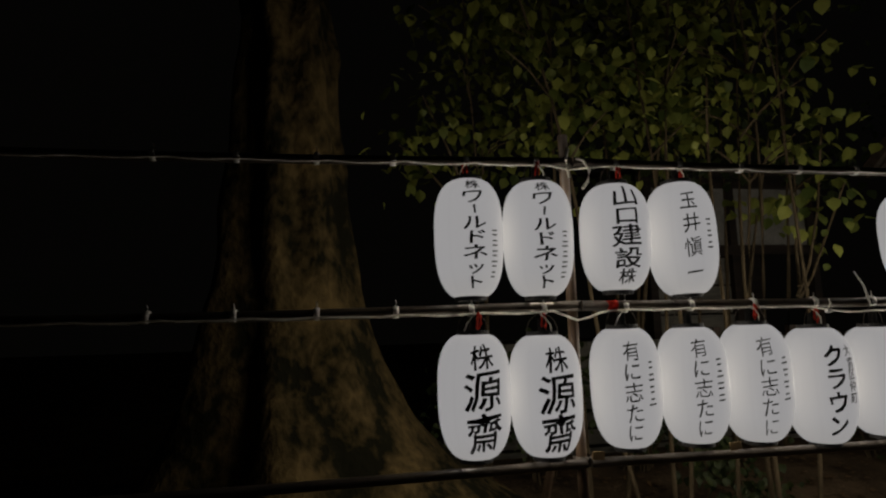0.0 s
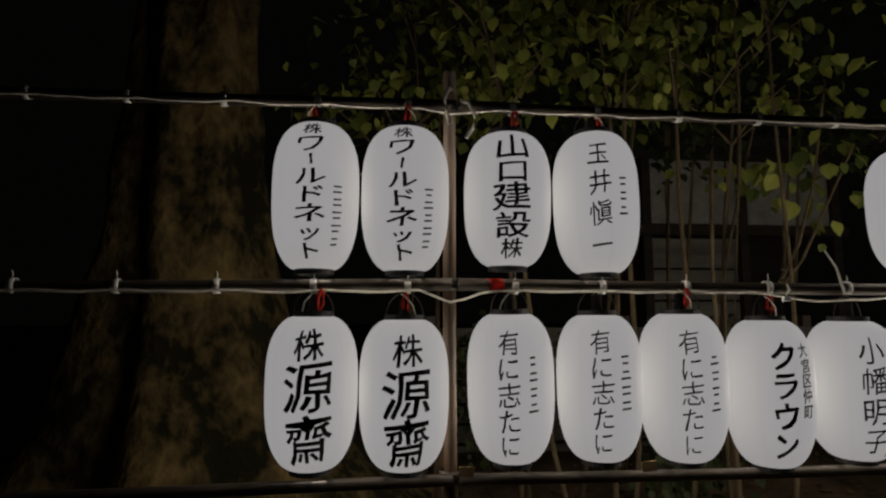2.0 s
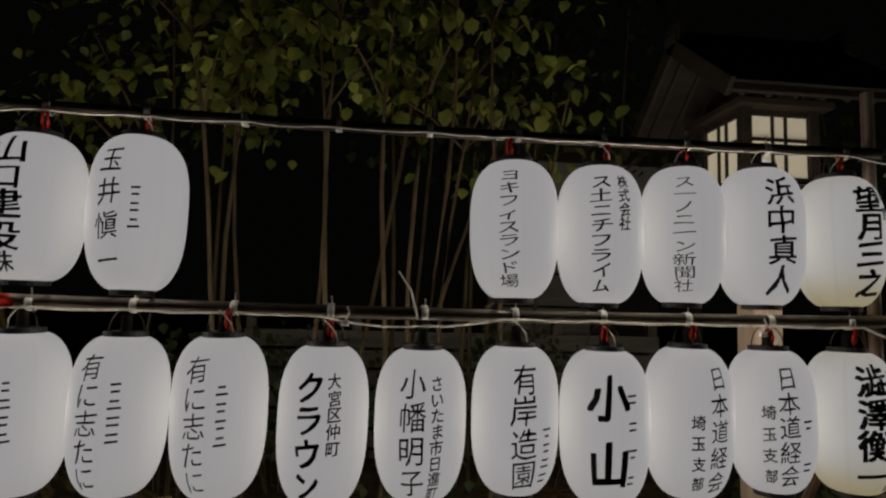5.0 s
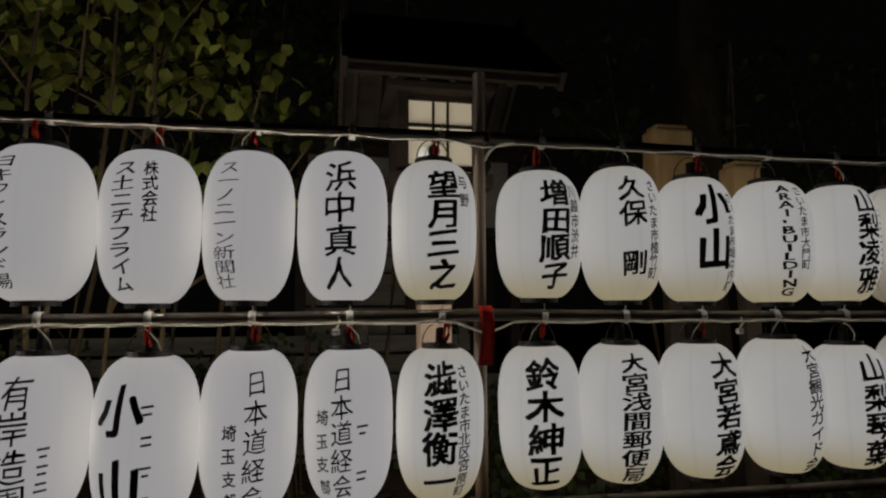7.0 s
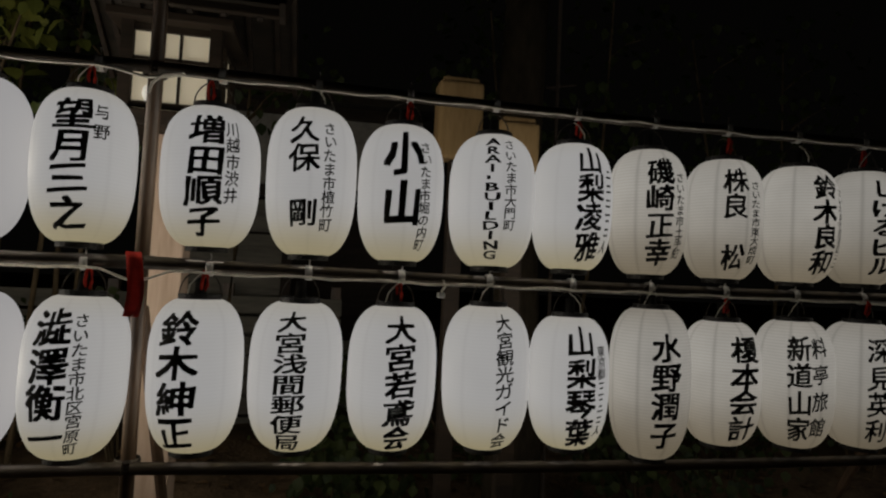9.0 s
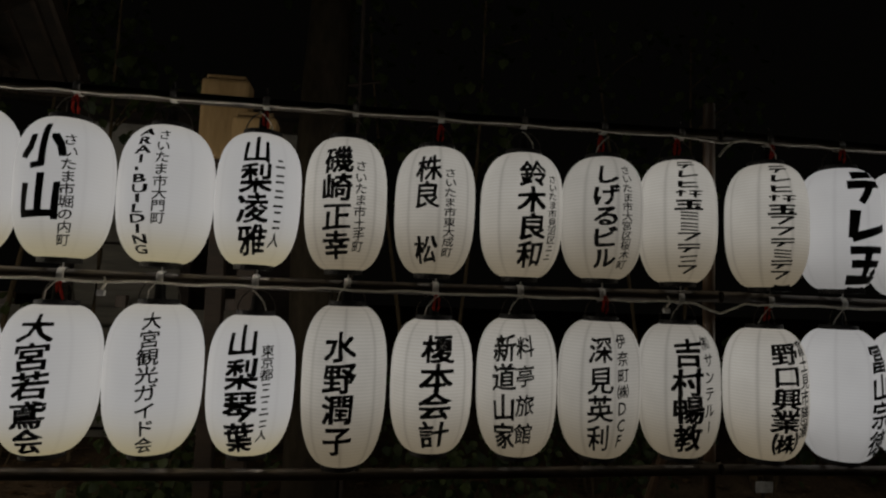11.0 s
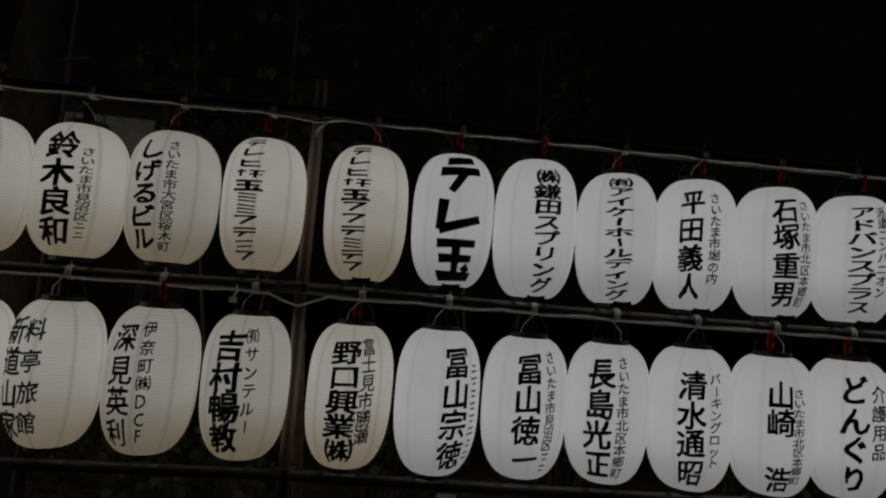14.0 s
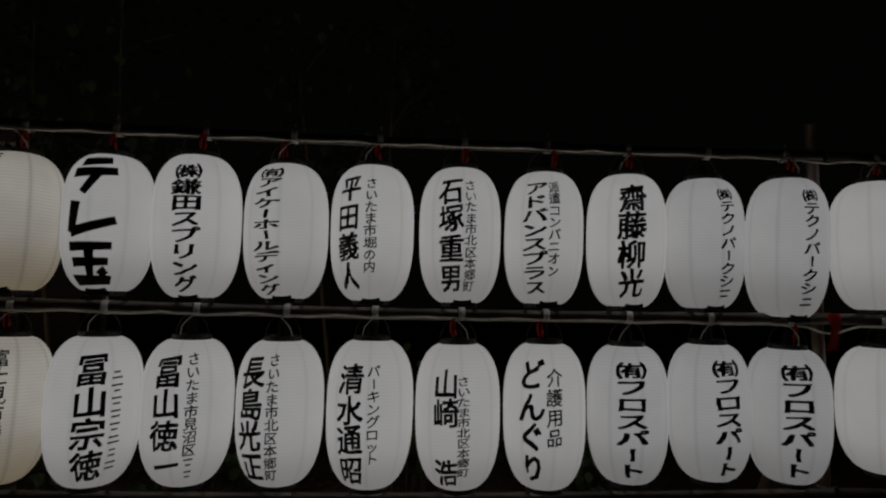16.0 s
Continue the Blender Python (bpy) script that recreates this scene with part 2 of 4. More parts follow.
# ---- rack ----
def rack():
    for i, x in enumerate(POSTS):
        root = empty("rack_post", pose(x, 0.055, 0), "brown round pole carrying the lantern rails", "post", "rack posts")
        bm = bmesh.new()
        tube(bm, [(0, -0.012, 0.0), (0.002, -0.012, 0.8), (-0.002, -0.012, 1.6), (0, -0.012, 2.47 if i == 2 else 2.36)], 0.021, 14)
        part("upright", bm, POST, root, smooth=True)
        bm = bmesh.new()
        tube(bm, [(0, 0.02, 1.5), (0, 0.8, 0.15)], 0.02, 8)
        part("back_brace", bm, POST, root)
        for z in (TOP_Z, MID_Z, LOW_Z):
            bm = bmesh.new()
            for k in range(3):
                lathe(bm, [(0.034, -0.008 + 0.013 * k - 0.012), (0.038, 0.013 * k - 0.012), (0.034, 0.008 + 0.013 * k - 0.012)], 12)
            bmesh.ops.transform(bm, matrix=Matrix.Translation((0, -0.018, z)), verts=bm.verts)
            part("rope_lashing", bm, WIRE, root)
    for name, z, rad in (("top", TOP_Z, 0.019), ("middle", MID_Z, 0.020), ("low", LOW_Z, 0.019)):
        for i in range(len(POSTS)):
            a = POSTS[i - 1] + 0.02 if i else POSTS[0] - 0.5
            b = POSTS[i] + 0.0
            bm = bmesh.new()
            n = 14
            tube(bm, [(a + (b - a) * k / n, 0.0, z - 0.012 * math.sin(math.pi * k / n)) for k in range(n + 1)], rad, 12)
            ob = part("rail_pipe", bm, PIPE, smooth=True)
            tagged(ob, "dark weathered round rail lashed to the rack posts", "rail", "rack rails")
        bm = bmesh.new()
        a, b = POSTS[-1] + 0.02, POSTS[-1] + 2.9
        tube(bm, [(a + (b - a) * k / 14, 0.0, z - 0.012 * math.sin(math.pi * k / 14)) for k in range(15)], rad, 12)
        tagged(part("rail_pipe", bm, PIPE, smooth=True), "dark weathered round rail lashed to the rack posts", "rail", "rack rails")
    rnd = random.Random(4)
    for z, low in ((TOP_Z, 0.0), (MID_Z, 1.0)):
        pts = []
        x = POSTS[0] - 0.4
        while x < POSTS[-1] + 2.8:
            s = 0.0
            for p in POSTS:
                d = abs(x - p)
                if d < 0.10:
                    s = 0.035 * (1 - d / 0.10) * (1 if low else 0.4)
            sag = 0.006 * abs(math.sin(math.pi * (x - POSTS[1] - FIRST) / PITCH))
            if low and 1.75 < x < 2.35:
                sag += 0.03 * math.sin(math.pi * (x - 1.75) / 0.6)
            pts.append((x, -0.024 + rnd.uniform(-0.003, 0.003), z - 0.0195 - sag - s + rnd.uniform(-0.0018, 0.0018)))
            x += 0.048
        bm = bmesh.new()
        tube(bm, pts, 0.0042, 6)
        tagged(part("power_cable", bm, CABLE, smooth=True), "off-white power cable strung under the lantern rail", "cable", "rail cables")
    # loose cable ends at the posts
    root = empty("cable_loop", pose(POSTS[1], -0.03, TOP_Z), "pale cable ends looped over the rail at the post", "cable", "cable loops")
    for pts in (((0.0, 0.02, 0.05), (-0.012, -0.005, 0.045), (-0.026, -0.012, 0.005), (-0.02, -0.01, -0.04), (-0.009, -0.004, -0.075)),
                ((0.03, 0.015, 0.012), (0.052, -0.01, -0.004), (0.073, -0.012, -0.045), (0.066, -0.008, -0.09), (0.044, 0.0, -0.118))):
        bm = bmesh.new()
        tube(bm, pts, 0.0062, 7)
        part("loop", bm, CABLE, root, smooth=True)
    for p in POSTS[2:4]:
        root = empty("cable_loop", pose(p, -0.03, TOP_Z), "loose pale cable end tied to the post", "cable", "cable loops")
        bm = bmesh.new()
        tube(bm, ((0.0, 0.012, -0.085), (0.012, -0.004, -0.06), (0.045, -0.008, -0.03), (0.10, 0.0, -0.02)), 0.0045, 6)
        part("loop", bm, CABLE, root, smooth=True)


rack()


# ---- lanterns ----
def radius(v, r0):
    """Full shoulders, slightly drawn in towards the foot."""
    swell = max(0.0, 1 - abs(v) ** (3.3 if v > 0 else 3.0)) ** (0.60 if v > 0 else 0.58)
    return 0.058 + (r0 - 0.058) * swell * (1.0 + 0.012 * v - 0.05 * max(0.0, -v) ** 1.4)


GLYPHS = {}


def glyph(ch, weight):
    key = (ch, weight)
    if key not in GLYPHS:
        c = bpy.data.curves.new("glyph", "FONT")
        c.body = ch
        c.resolution_u = 2
        c.offset = min(weight, 0.004)
        ob = bpy.data.objects.new("glyph", c)
        scene.collection.objects.link(ob)
        bpy.context.view_layer.update()
        me = ob.to_mesh()
        vs = [(v.co.x, v.co.y) for v in me.vertices]
        fs = [tuple(p.vertices) for p in me.polygons]
        if weight > 0.004 and vs:
            d, n0, f0 = (weight - 0.002) * 1.25, len(vs), list(fs)
            base = list(vs)
            vs = []
            fs = []
            for i, (sx, sy) in enumerate(((-1, -0.8), (1, -0.8), (1, 0.8), (-1, 0.8))):
                vs += [(x + sx * d, y + sy * d) for x, y in base]
                fs += [tuple(v + i * n0 for v in f) for f in f0]
        ob.to_mesh_clear()
        bpy.data.objects.remove(ob)
        bpy.data.curves.remove(c)
        GLYPHS[key] = vs, fs
    return GLYPHS[key]


def dashes(bm, u0, v0, w, h, rnd, thick):
    """Plain bars for what cannot be read."""
    for k in range(2):
        y = v0 + h * (0.28 + 0.42 * k)
        half = w * rnd.uniform(0.2, 0.42)
        t = thick * h
        q = [bm.verts.new((u0 + a, y + b + 0.08 * a, 0)) for a, b in ((-half, -t), (half, -t), (half, t), (-half, t))]
        bm.faces.new(q)


# plain brush bars, as (x0, y0, x1, y1, half thickness) in a unit cell
BRUSH = {
    "a": ((0.12, 0.84, 0.88, 0.9, 0.06), (0.0, 0.58, 1.0, 0.64, 0.065), (0.6, 0.6, 0.3, 0.12, 0.06)),
    "b": ((0.16, 0.9, 0.1, 0.2, 0.07), (0.08, 0.2, 1.0, 0.5, 0.065)),
    "c": ((0.72, 0.38, 0.86, 0.24, 0.06), (0.05, 0.86, 0.95, 0.9, 0.06), (0.1, 0.52, 0.9, 0.55, 0.06), (0.0, 0.12, 1.0, 0.14, 0.07), (0.5, 0.86, 0.5, 0.14, 0.06)),
    "d": ((0.1, 0.75, 0.9, 0.82, 0.05), (0.1, 0.45, 0.9, 0.52, 0.05), (0.55, 0.5, 0.3, 0.1, 0.05)),
    "e": ((0.25, 0.85, 0.2, 0.2, 0.05), (0.2, 0.2, 0.9, 0.45, 0.05)),
    "f": ((0.2, 0.8, 0.2, 0.2, 0.05), (0.2, 0.2, 0.85, 0.25, 0.05), (0.2, 0.55, 0.8, 0.65, 0.05)),
    "g": ((0.05, 0.7, 0.4, 0.75, 0.04), (0.22, 0.9, 0.2, 0.3, 0.04), (0.5, 0.8, 1.0, 0.82, 0.04), (0.5, 0.5, 0.95, 0.5, 0.04), (0.72, 0.8, 0.7, 0.2, 0.04)),
    "h": ((0.1, 0.8, 0.9, 0.85, 0.05), (0.8, 0.8, 0.35, 0.15, 0.05)),
    "i": ((0.2, 0.8, 0.8, 0.7, 0.045), (0.2, 0.5, 0.8, 0.42, 0.045), (0.2, 0.2, 0.8, 0.12, 0.045)),
}


def column(bm, text, u0, top, bottom, w, weight, rnd):
    """A column of brushed characters from top to bottom, in the plane of the unrolled paper."""
    cell = (top - bottom) / len(text)
    h = min(cell * 1.03, 1.12 * w)
    for i, ch in enumerate(text):
        v0 = top - (i + 1) * cell + (cell - h) / 2
        if ch == " ":
            continue
        if ch == "*":
            dashes(bm, u0, v0, w, h, rnd, 0.07)
            continue
        if ch in BRUSH:
            for x0, y0, x1, y1, t in BRUSH[ch]:
                a, b = Vector((x0 - 0.5, y0)), Vector((x1 - 0.5, y1))
                nrm = Vector((-(b - a).y, (b - a).x)).normalized() * t * 1.75
                q = [bm.verts.new((u0 + p.x * w, v0 + p.y * h, 0)) for p in (a - nrm, b - nrm * 0.8, b + nrm * 0.8, a + nrm)]
                bm.faces.new(q)
            continue
        if ch == "#":
            dashes(bm, u0, v0, w * 1.15, h, rnd, 0.11)
            continue
        vs, fs = glyph(ch, weight)
        if not vs:
            continue
        xs, ys = [p[0] for p in vs], [p[1] for p in vs]
        wide = max(xs) - min(xs)
        mx = (max(xs) + min(xs)) / 2
        latin = ch.isascii()
        tilt = radians(rnd.uniform(-2.5, 2.5))
        ju, jv = rnd.uniform(-0.03, 0.03) * w, rnd.uniform(-0.02, 0.02) * h
        made = []
        for x, y in vs:
            if ch in "ー-":
                p, q = (y - 0.38) + 0.0, 0.5 - (x - mx)
                p, q = p, 0.5 + (q - 0.5) * (0.9 if ch == "ー" else 1.2)
            elif latin:
                p, q = (x - mx) * 1.0, (y - min(ys)) / max(0.3, max(ys) - min(ys)) * 0.86 + 0.07
            else:
                p, q = (x - 0.5) * 1.02, y + 0.12
            q += 0.10 * p
            p, q = p * math.cos(tilt) - (q - 0.5) * math.sin(tilt), (q - 0.5) * math.cos(tilt) + p * math.sin(tilt) + 0.5
            p += 0.05 * noise.noise((p * 3.1 + ju * 900, q * 3.1, jv * 900))
            q += 0.05 * noise.noise((p * 3.1, q * 3.1 + jv * 900, 4 + ju * 900))
            made.append(bm.verts.new((u0 + ju + p * w, v0 + jv + q * h, 0)))
        for f in fs:
            if len(set(f)) == len(f) and len(f) > 2:
                try:
                    bm.faces.new([made[k] for k in f])
                except ValueError:
                    pass


SHADES = {}


def shade_mesh(r0, height, mat):
    key = (r0, height, mat.name)
    if key not in SHADES:
        bm = bmesh.new()
        n = 30
        prof = []
        for k in range(n + 1):
            v = -math.cos(math.pi * k / n)
            prof.append((radius(v, r0), v * height / 2))
        lathe(bm, prof, 32)
        me = bpy.data.meshes.new("shade")
        bm.to_mesh(me)
        bm.free()
        me.materials.append(mat)
        for p in me.polygons:
            p.use_smooth = True
        SHADES[key] = me
    return SHADES[key]


PARTS = {}


def shared(name, make, mat, smooth=True):
    if name not in PARTS:
        bm = bmesh.new()
        make(bm)
        me = bpy.data.meshes.new(name)
        bm.to_mesh(me)
        bm.free()
        me.materials.append(mat)
        for p in me.polygons:
            p.use_smooth = smooth
        PARTS[name] = me
    return PARTS[name]


def rim(bm):
    lathe(bm, [(0.050, -0.009), (0.062, -0.009), (0.062, 0.009), (0.050, 0.009)], 24, True)
    for k in range(2):
        box(bm, 0, 0, 0, 0.104, 0.008, 0.006, 0, pose(0, 0, 0, 0, 0, 90 * k))


def handle(bm):
    tube(bm, [(0.060 * math.cos(a), 0, 0.072 * math.sin(a)) for a in [math.pi * k / 12 for k in range(13)]], 0.0022, 6)


def ribbon(bm):
    for d in (-0.006, 0.007):
        tube(bm, [(0.2 * d, -0.016, 0.068), (d, -0.022, 0.052), (1.3 * d, -0.018, 0.026), (0.6 * d, -0.006, 0.002)], [0.004, 0.0055, 0.0055, 0.004], 6)


def lead(bm):
    tube(bm, [(-0.012, -0.02, 0.064), (0.004, -0.026, 0.052), (0.026, -0.024, 0.026), (0.034, -0.012, -0.004)], 0.0021, 5)


def socket(bm):
    lathe(bm, [(0.001, 0.055), (0.016, 0.05), (0.017, 0.01), (0.02, 0.004), (0.02, -0.012), (0.001, -0.014)], 12)


def clip(bm):
    box(bm, 0, -0.066, 0.012, 0.060, 0.020, 0.030, 0.003)
    box(bm, 0, -0.058, -0.006, 0.085, 0.030, 0.014, 0.003)


def band(bm):
    lathe(bm, [(0.0205, -0.011), (0.0235, -0.010), (0.0235, 0.010), (0.0205, 0.011)], 14, True)
    bmesh.ops.rotate(bm, cent=(0, 0, 0), matrix=Matrix.Rotation(radians(90), 3, "Y"), verts=bm.verts)
    tube(bm, [(0, -0.005, 0.018), (0.002, -0.007, 0.034), (0.0, -0.008, 0.045)], 0.0022, 5)


def hook_band(bay, k, row):
    z = TOP_Z if row == "top" else MID_Z
    ob = new("cable_tie", shared("cable_tie", band, TAPE))
    ob.matrix_basis = pose(slot_x(bay, k) + 0.01, 0, z - 0.008, 0, 0, 0)
    tagged(ob, "white plastic cable tie around the dark rail", "cable tie", "cable ties")


COUNT = [0]
BULBS = {}


def lantern(row, bay, k, text, small="", u=0.0, mat=None, w=0.074, weight=0.012, su=0.075, sw=0.035, ink=None,
            span=(0.80, -0.86), sspan=(0.6, -0.75), r0=0.1435, height=0.46, dz=0.0, dx=0.0, tilt=0.0, left="", note="", sizes=()):
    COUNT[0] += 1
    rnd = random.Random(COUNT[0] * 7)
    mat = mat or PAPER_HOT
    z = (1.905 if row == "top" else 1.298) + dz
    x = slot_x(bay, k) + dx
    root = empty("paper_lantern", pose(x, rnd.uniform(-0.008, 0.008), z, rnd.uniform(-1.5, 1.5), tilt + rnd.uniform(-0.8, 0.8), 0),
                 note or "glowing white paper lantern with black brush lettering hanging from rail", "lantern", "rack lanterns")
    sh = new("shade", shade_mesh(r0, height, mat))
    sh.parent = root
    for s in (1, -1):
        o = new("rim", shared("rim", rim, BLACK, False))
        o.parent = root
        o.location = (0, 0, s * (height / 2 + 0.006))
    o = new("wire_handle", shared("wire_handle", handle, WIRE))
    o.parent = root
    o.location = (0, 0, height / 2 + 0.012)
    o.rotation_euler = (0, 0, radians(rnd.uniform(-25, 25)))
    o = new("lamp_socket", shared("lamp_socket", socket, BLACK))
    o.parent = root
    o.location = (0, 0, height / 2 + 0.012)
    if rnd.random() < (0.8 if mat is PAPER_HOT else 0.45):
        o = new("red_cord", shared("red_cord", ribbon, RED))
        o.parent = root
        o.location = (rnd.uniform(-0.01, 0.02), 0, height / 2 + 0.016)
        o.rotation_euler = (0, 0, radians(rnd.uniform(-40, 40)))
    if rnd.random() < 0.7:
        o = new("lead_wire", shared("lead_wire", lead, CABLE))
        o.parent = root
        o.location = (0, 0, height / 2 + 0.016)
        o.scale = (rnd.choice((-1, 1)), 1, 1)
    if row == "top" and bay == 3:
        o = new("clip", shared("clip", clip, BLACK, False))
        o.parent = root
        o.location = (0.004, 0, -height / 2)
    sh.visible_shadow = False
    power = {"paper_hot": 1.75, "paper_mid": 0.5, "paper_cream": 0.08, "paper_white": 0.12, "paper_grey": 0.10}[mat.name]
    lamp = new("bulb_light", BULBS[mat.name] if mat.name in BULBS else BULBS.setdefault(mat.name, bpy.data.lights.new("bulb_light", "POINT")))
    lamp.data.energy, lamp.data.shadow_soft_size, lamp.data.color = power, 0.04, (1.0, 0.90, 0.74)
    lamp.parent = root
    hh = height / 2
    for name, txt, uu, sp, ww, wt in (("lettering", text, u, span, w, weight), ("small_lettering", small, u + su, sspan, sw, 0.0), ("side_lettering", left, u - su, sspan, sw, 0.0)):
        if not txt:
            continue
        single = name == "lettering"
        bold = 0.004 if mat is PAPER_HOT else 0.011
        share = list(sizes) if single and sizes else [1.0] * len(txt)
        unit = (sp[0] - sp[1]) * hh / sum(share)
        edge = sp[0] * hh
        for i, piece in enumerate(txt if single else [txt]):
            hi = edge
            lo = hi - unit * share[i] if single else sp[1] * hh
            edge = lo
            if piece == " ":
                continue
            bm = bmesh.new()
            column(bm, piece, uu, hi, lo, ww * 1.46 * share[i] if single else ww * 1.2, wt + bold if single else 0.012, rnd)
            for c in range(-9, 10):
                bmesh.ops.bisect_plane(bm, geom=bm.verts[:] + bm.edges[:] + bm.faces[:], plane_co=(uu + c * 0.009, 0, 0), plane_no=(1, 0, 0))
            for c in range(-8, 9):
                if lo - 0.01 < c * hh / 8.5 < hi + 0.01:
                    bmesh.ops.bisect_plane(bm, geom=bm.verts[:] + bm.edges[:] + bm.faces[:], plane_co=(0, c * hh / 8.5, 0), plane_no=(0, 1, 0))
            for vert in bm.verts:
                a, v = vert.co.x / r0, vert.co.y
                r = radius(v / hh, r0) + 0.0016
                vert.co = (r * math.sin(a), -r * math.cos(a), v)
            done = part("character" if single else name, bm, ink or (INK_BLOOMED if not single and mat is PAPER_HOT else INK), root)
            if not single:
                tagged(done, kind="stuff")
    hook_band(bay, k, row)
    return root


H, M, C, W, G = PAPER_HOT, PAPER_MID, PAPER_CREAM, PAPER_WHITE, PAPER_GREY

# bay 0: the last two places carry lanterns, the others are empty
for k in (4, 5, 6, 7):
    hook_band(0, k, "top")
    hook_band(0, k, "middle")
lantern("top", 0, 8, "株ワールドネット", "*****", -0.006, H, w=0.066, weight=0.006, sizes=(0.75, 1.1, 0.8, 1, 1, 1.1, 0.9, 1), span=(0.93, -0.9), su=0.085, sspan=(0.1, -0.75), r0=0.135, height=0.460, dz=0.007, dx=0.011)
lantern("top", 0, 9, "株ワールドネット", "*****", -0.018, H, w=0.066, weight=0.006, sizes=(0.75, 1.1, 0.8, 1, 1, 1.1, 0.9, 1), span=(0.93, -0.9), su=0.085, sspan=(0.1, -0.75), r0=0.140, height=0.458, dz=0.004, dx=0.002)
lantern("low", 0, 8, "株源齋", "", 0.004, H, w=0.090, weight=0.004, sizes=(0.72, 1.12, 1.12), span=(0.84, -0.84), r0=0.139, height=0.454, dz=0.015, dx=0.011)
lantern("low", 0, 9, "株源齋", "", 0.002, H, w=0.090, weight=0.004, sizes=(0.72, 1.12, 1.12), span=(0.80, -0.9), r0=0.139, height=0.451, dz=0.005, dx=0.001)
# bay 1
lantern("top", 1, 0, "山口建設株", "", -0.015, H, w=0.078, weight=0.006, sizes=(1.1, 0.95, 1.1, 1.05, 0.75), span=(0.9, -0.9), r0=0.142, height=0.435, dz=0.010, dx=-0.010)
lantern("top", 1, 1, "玉井愼一", "***", -0.035, H, w=0.05, weight=0.0, ink=INK_BLOOMED, sspan=(0.3, -0.3), r0=0.140, height=0.468, dz=0.005, dx=-0.001)
for k in (2, 3, 4):
    hook_band(1, k, "top")
lantern("top", 1, 5, "ヨキフィスランド場", "", -0.048, H, w=0.05, weight=0.0, r0=0.143, height=0.441, dz=0.001, dx=0.001)
lantern("top", 1, 6, "ス土ニチフライム", "株式会社", -0.044, H, w=0.05, weight=0.004, sspan=(0.8, 0.0), r0=0.141, height=0.450, dz=-0.002, dx=0.002)
lantern("top", 1, 7, "ス一ノニ一ン新聞社", "", -0.056, H, w=0.05, weight=-0.004, ink=INK_BLOOMED, r0=0.135, height=0.451, dz=0.006, dx=-0.006)
lantern("top", 1, 8, "浜中真人", "", -0.012, H, w=0.068, weight=0.006, r0=0.141, height=0.464, dz=0.013, dx=-0.014)
lantern("top", 1, 9, "望月三之", "与野", 0.009, M, w=0.074, weight=0.012, sspan=(0.78, 0.25), r0=0.138, height=0.445, dz=0.006, dx=-0.013)
lantern("low", 1, 0, "有に志たに", "****", -0.035, H, w=0.05, weight=0.0, ink=INK_BLOOMED, sspan=(0.5, -0.3), r0=0.138, height=0.458, dz=0.019, dx=-0.006)
lantern("low", 1, 1, "有に志たに", "****", -0.039, H, w=0.05, weight=-0.004, ink=INK_BLOOMED, sspan=(0.5, -0.3), r0=0.135, height=0.452, dz=0.017, dx=-0.010)
lantern("low", 1, 2, "有に志たに", "****", -0.039, H, w=0.05, weight=-0.006, ink=INK_BLOOMED, sspan=(0.5, -0.3), r0=0.139, height=0.468, dz=0.014, dx=-0.016)
lantern("low", 1, 3, "クラウン", "大宮区仲町", -0.035, H, w=0.06, weight=0.012, span=(0.72, -0.85), sspan=(0.7, -0.3), r0=0.137, height=0.472, dz=-0.011, dx=-0.001)
lantern("low", 1, 4, "小幡明子", "さいたま市日進町", -0.036, H, w=0.055, weight=0.0, sspan=(0.7, -0.9), r0=0.142, height=0.454, dz=-0.005, dx=0.006)
lantern("low", 1, 5, "有岸造園", "****", -0.001, H, w=0.058, weight=0.0, sspan=(0.0, -0.8), r0=0.138, height=0.449, dz=0.010, dx=0.016)
lantern("low", 1, 6, "小山", "****", -0.039, H, w=0.088, weight=0.02, span=(0.85, -0.8), r0=0.143, height=0.476, dz=-0.010, dx=0.017)
lantern("low", 1, 7, "日本道経会", "", 0.033, H, w=0.045, weight=0.0, left="埼玉支部", su=0.07, sw=0.035, sspan=(0.2, -0.85), r0=0.140, height=0.471, dz=0.006, dx=0.009)
lantern("low", 1, 8, "日本道経会", "**", -0.026, H, w=0.045, weight=0.0, left="埼玉支部", su=0.06, sw=0.035, sspan=(0.3, -0.85), r0=0.135, height=0.453, dz=0.012, dx=0.012)
lantern("low", 1, 9, "澁澤衡一", "さいたま市北区宮原町", -0.024, M, w=0.074, weight=0.01, span=(0.84, -0.9), sspan=(0.8, -0.9), r0=0.139, height=0.457, dz=0.009, dx=0.006)
# bay 2
lantern("top", 2, 0, "増田順子", "川越市渋井", 0.008, M, w=0.072, weight=0.012, sspan=(0.75, -0.4), r0=0.143, height=0.419, dz=0.000, dx=-0.005)
lantern("top", 2, 1, "久保 剛", "さいたま市植竹町", -0.021, M, w=0.062, weight=0.006, span=(0.8, -0.65), sspan=(0.75, -0.7), r0=0.139, height=0.454, dz=0.009, dx=0.003)
lantern("top", 2, 2, "小山", "さいたま市堀の内町", -0.012, M, w=0.085, weight=0.02, span=(0.86, -0.55), sspan=(0.7, -0.85), r0=0.138, height=0.433, dz=-0.005, dx=-0.005)
lantern("top", 2, 3, "ARAI-BUILDING", "さいたま市大門町", -0.038, M, w=0.052, weight=0.012, span=(0.88, -0.92), sspan=(0.86, -0.5), su=0.06, r0=0.143, height=0.433, dz=-0.009, dx=0.008)
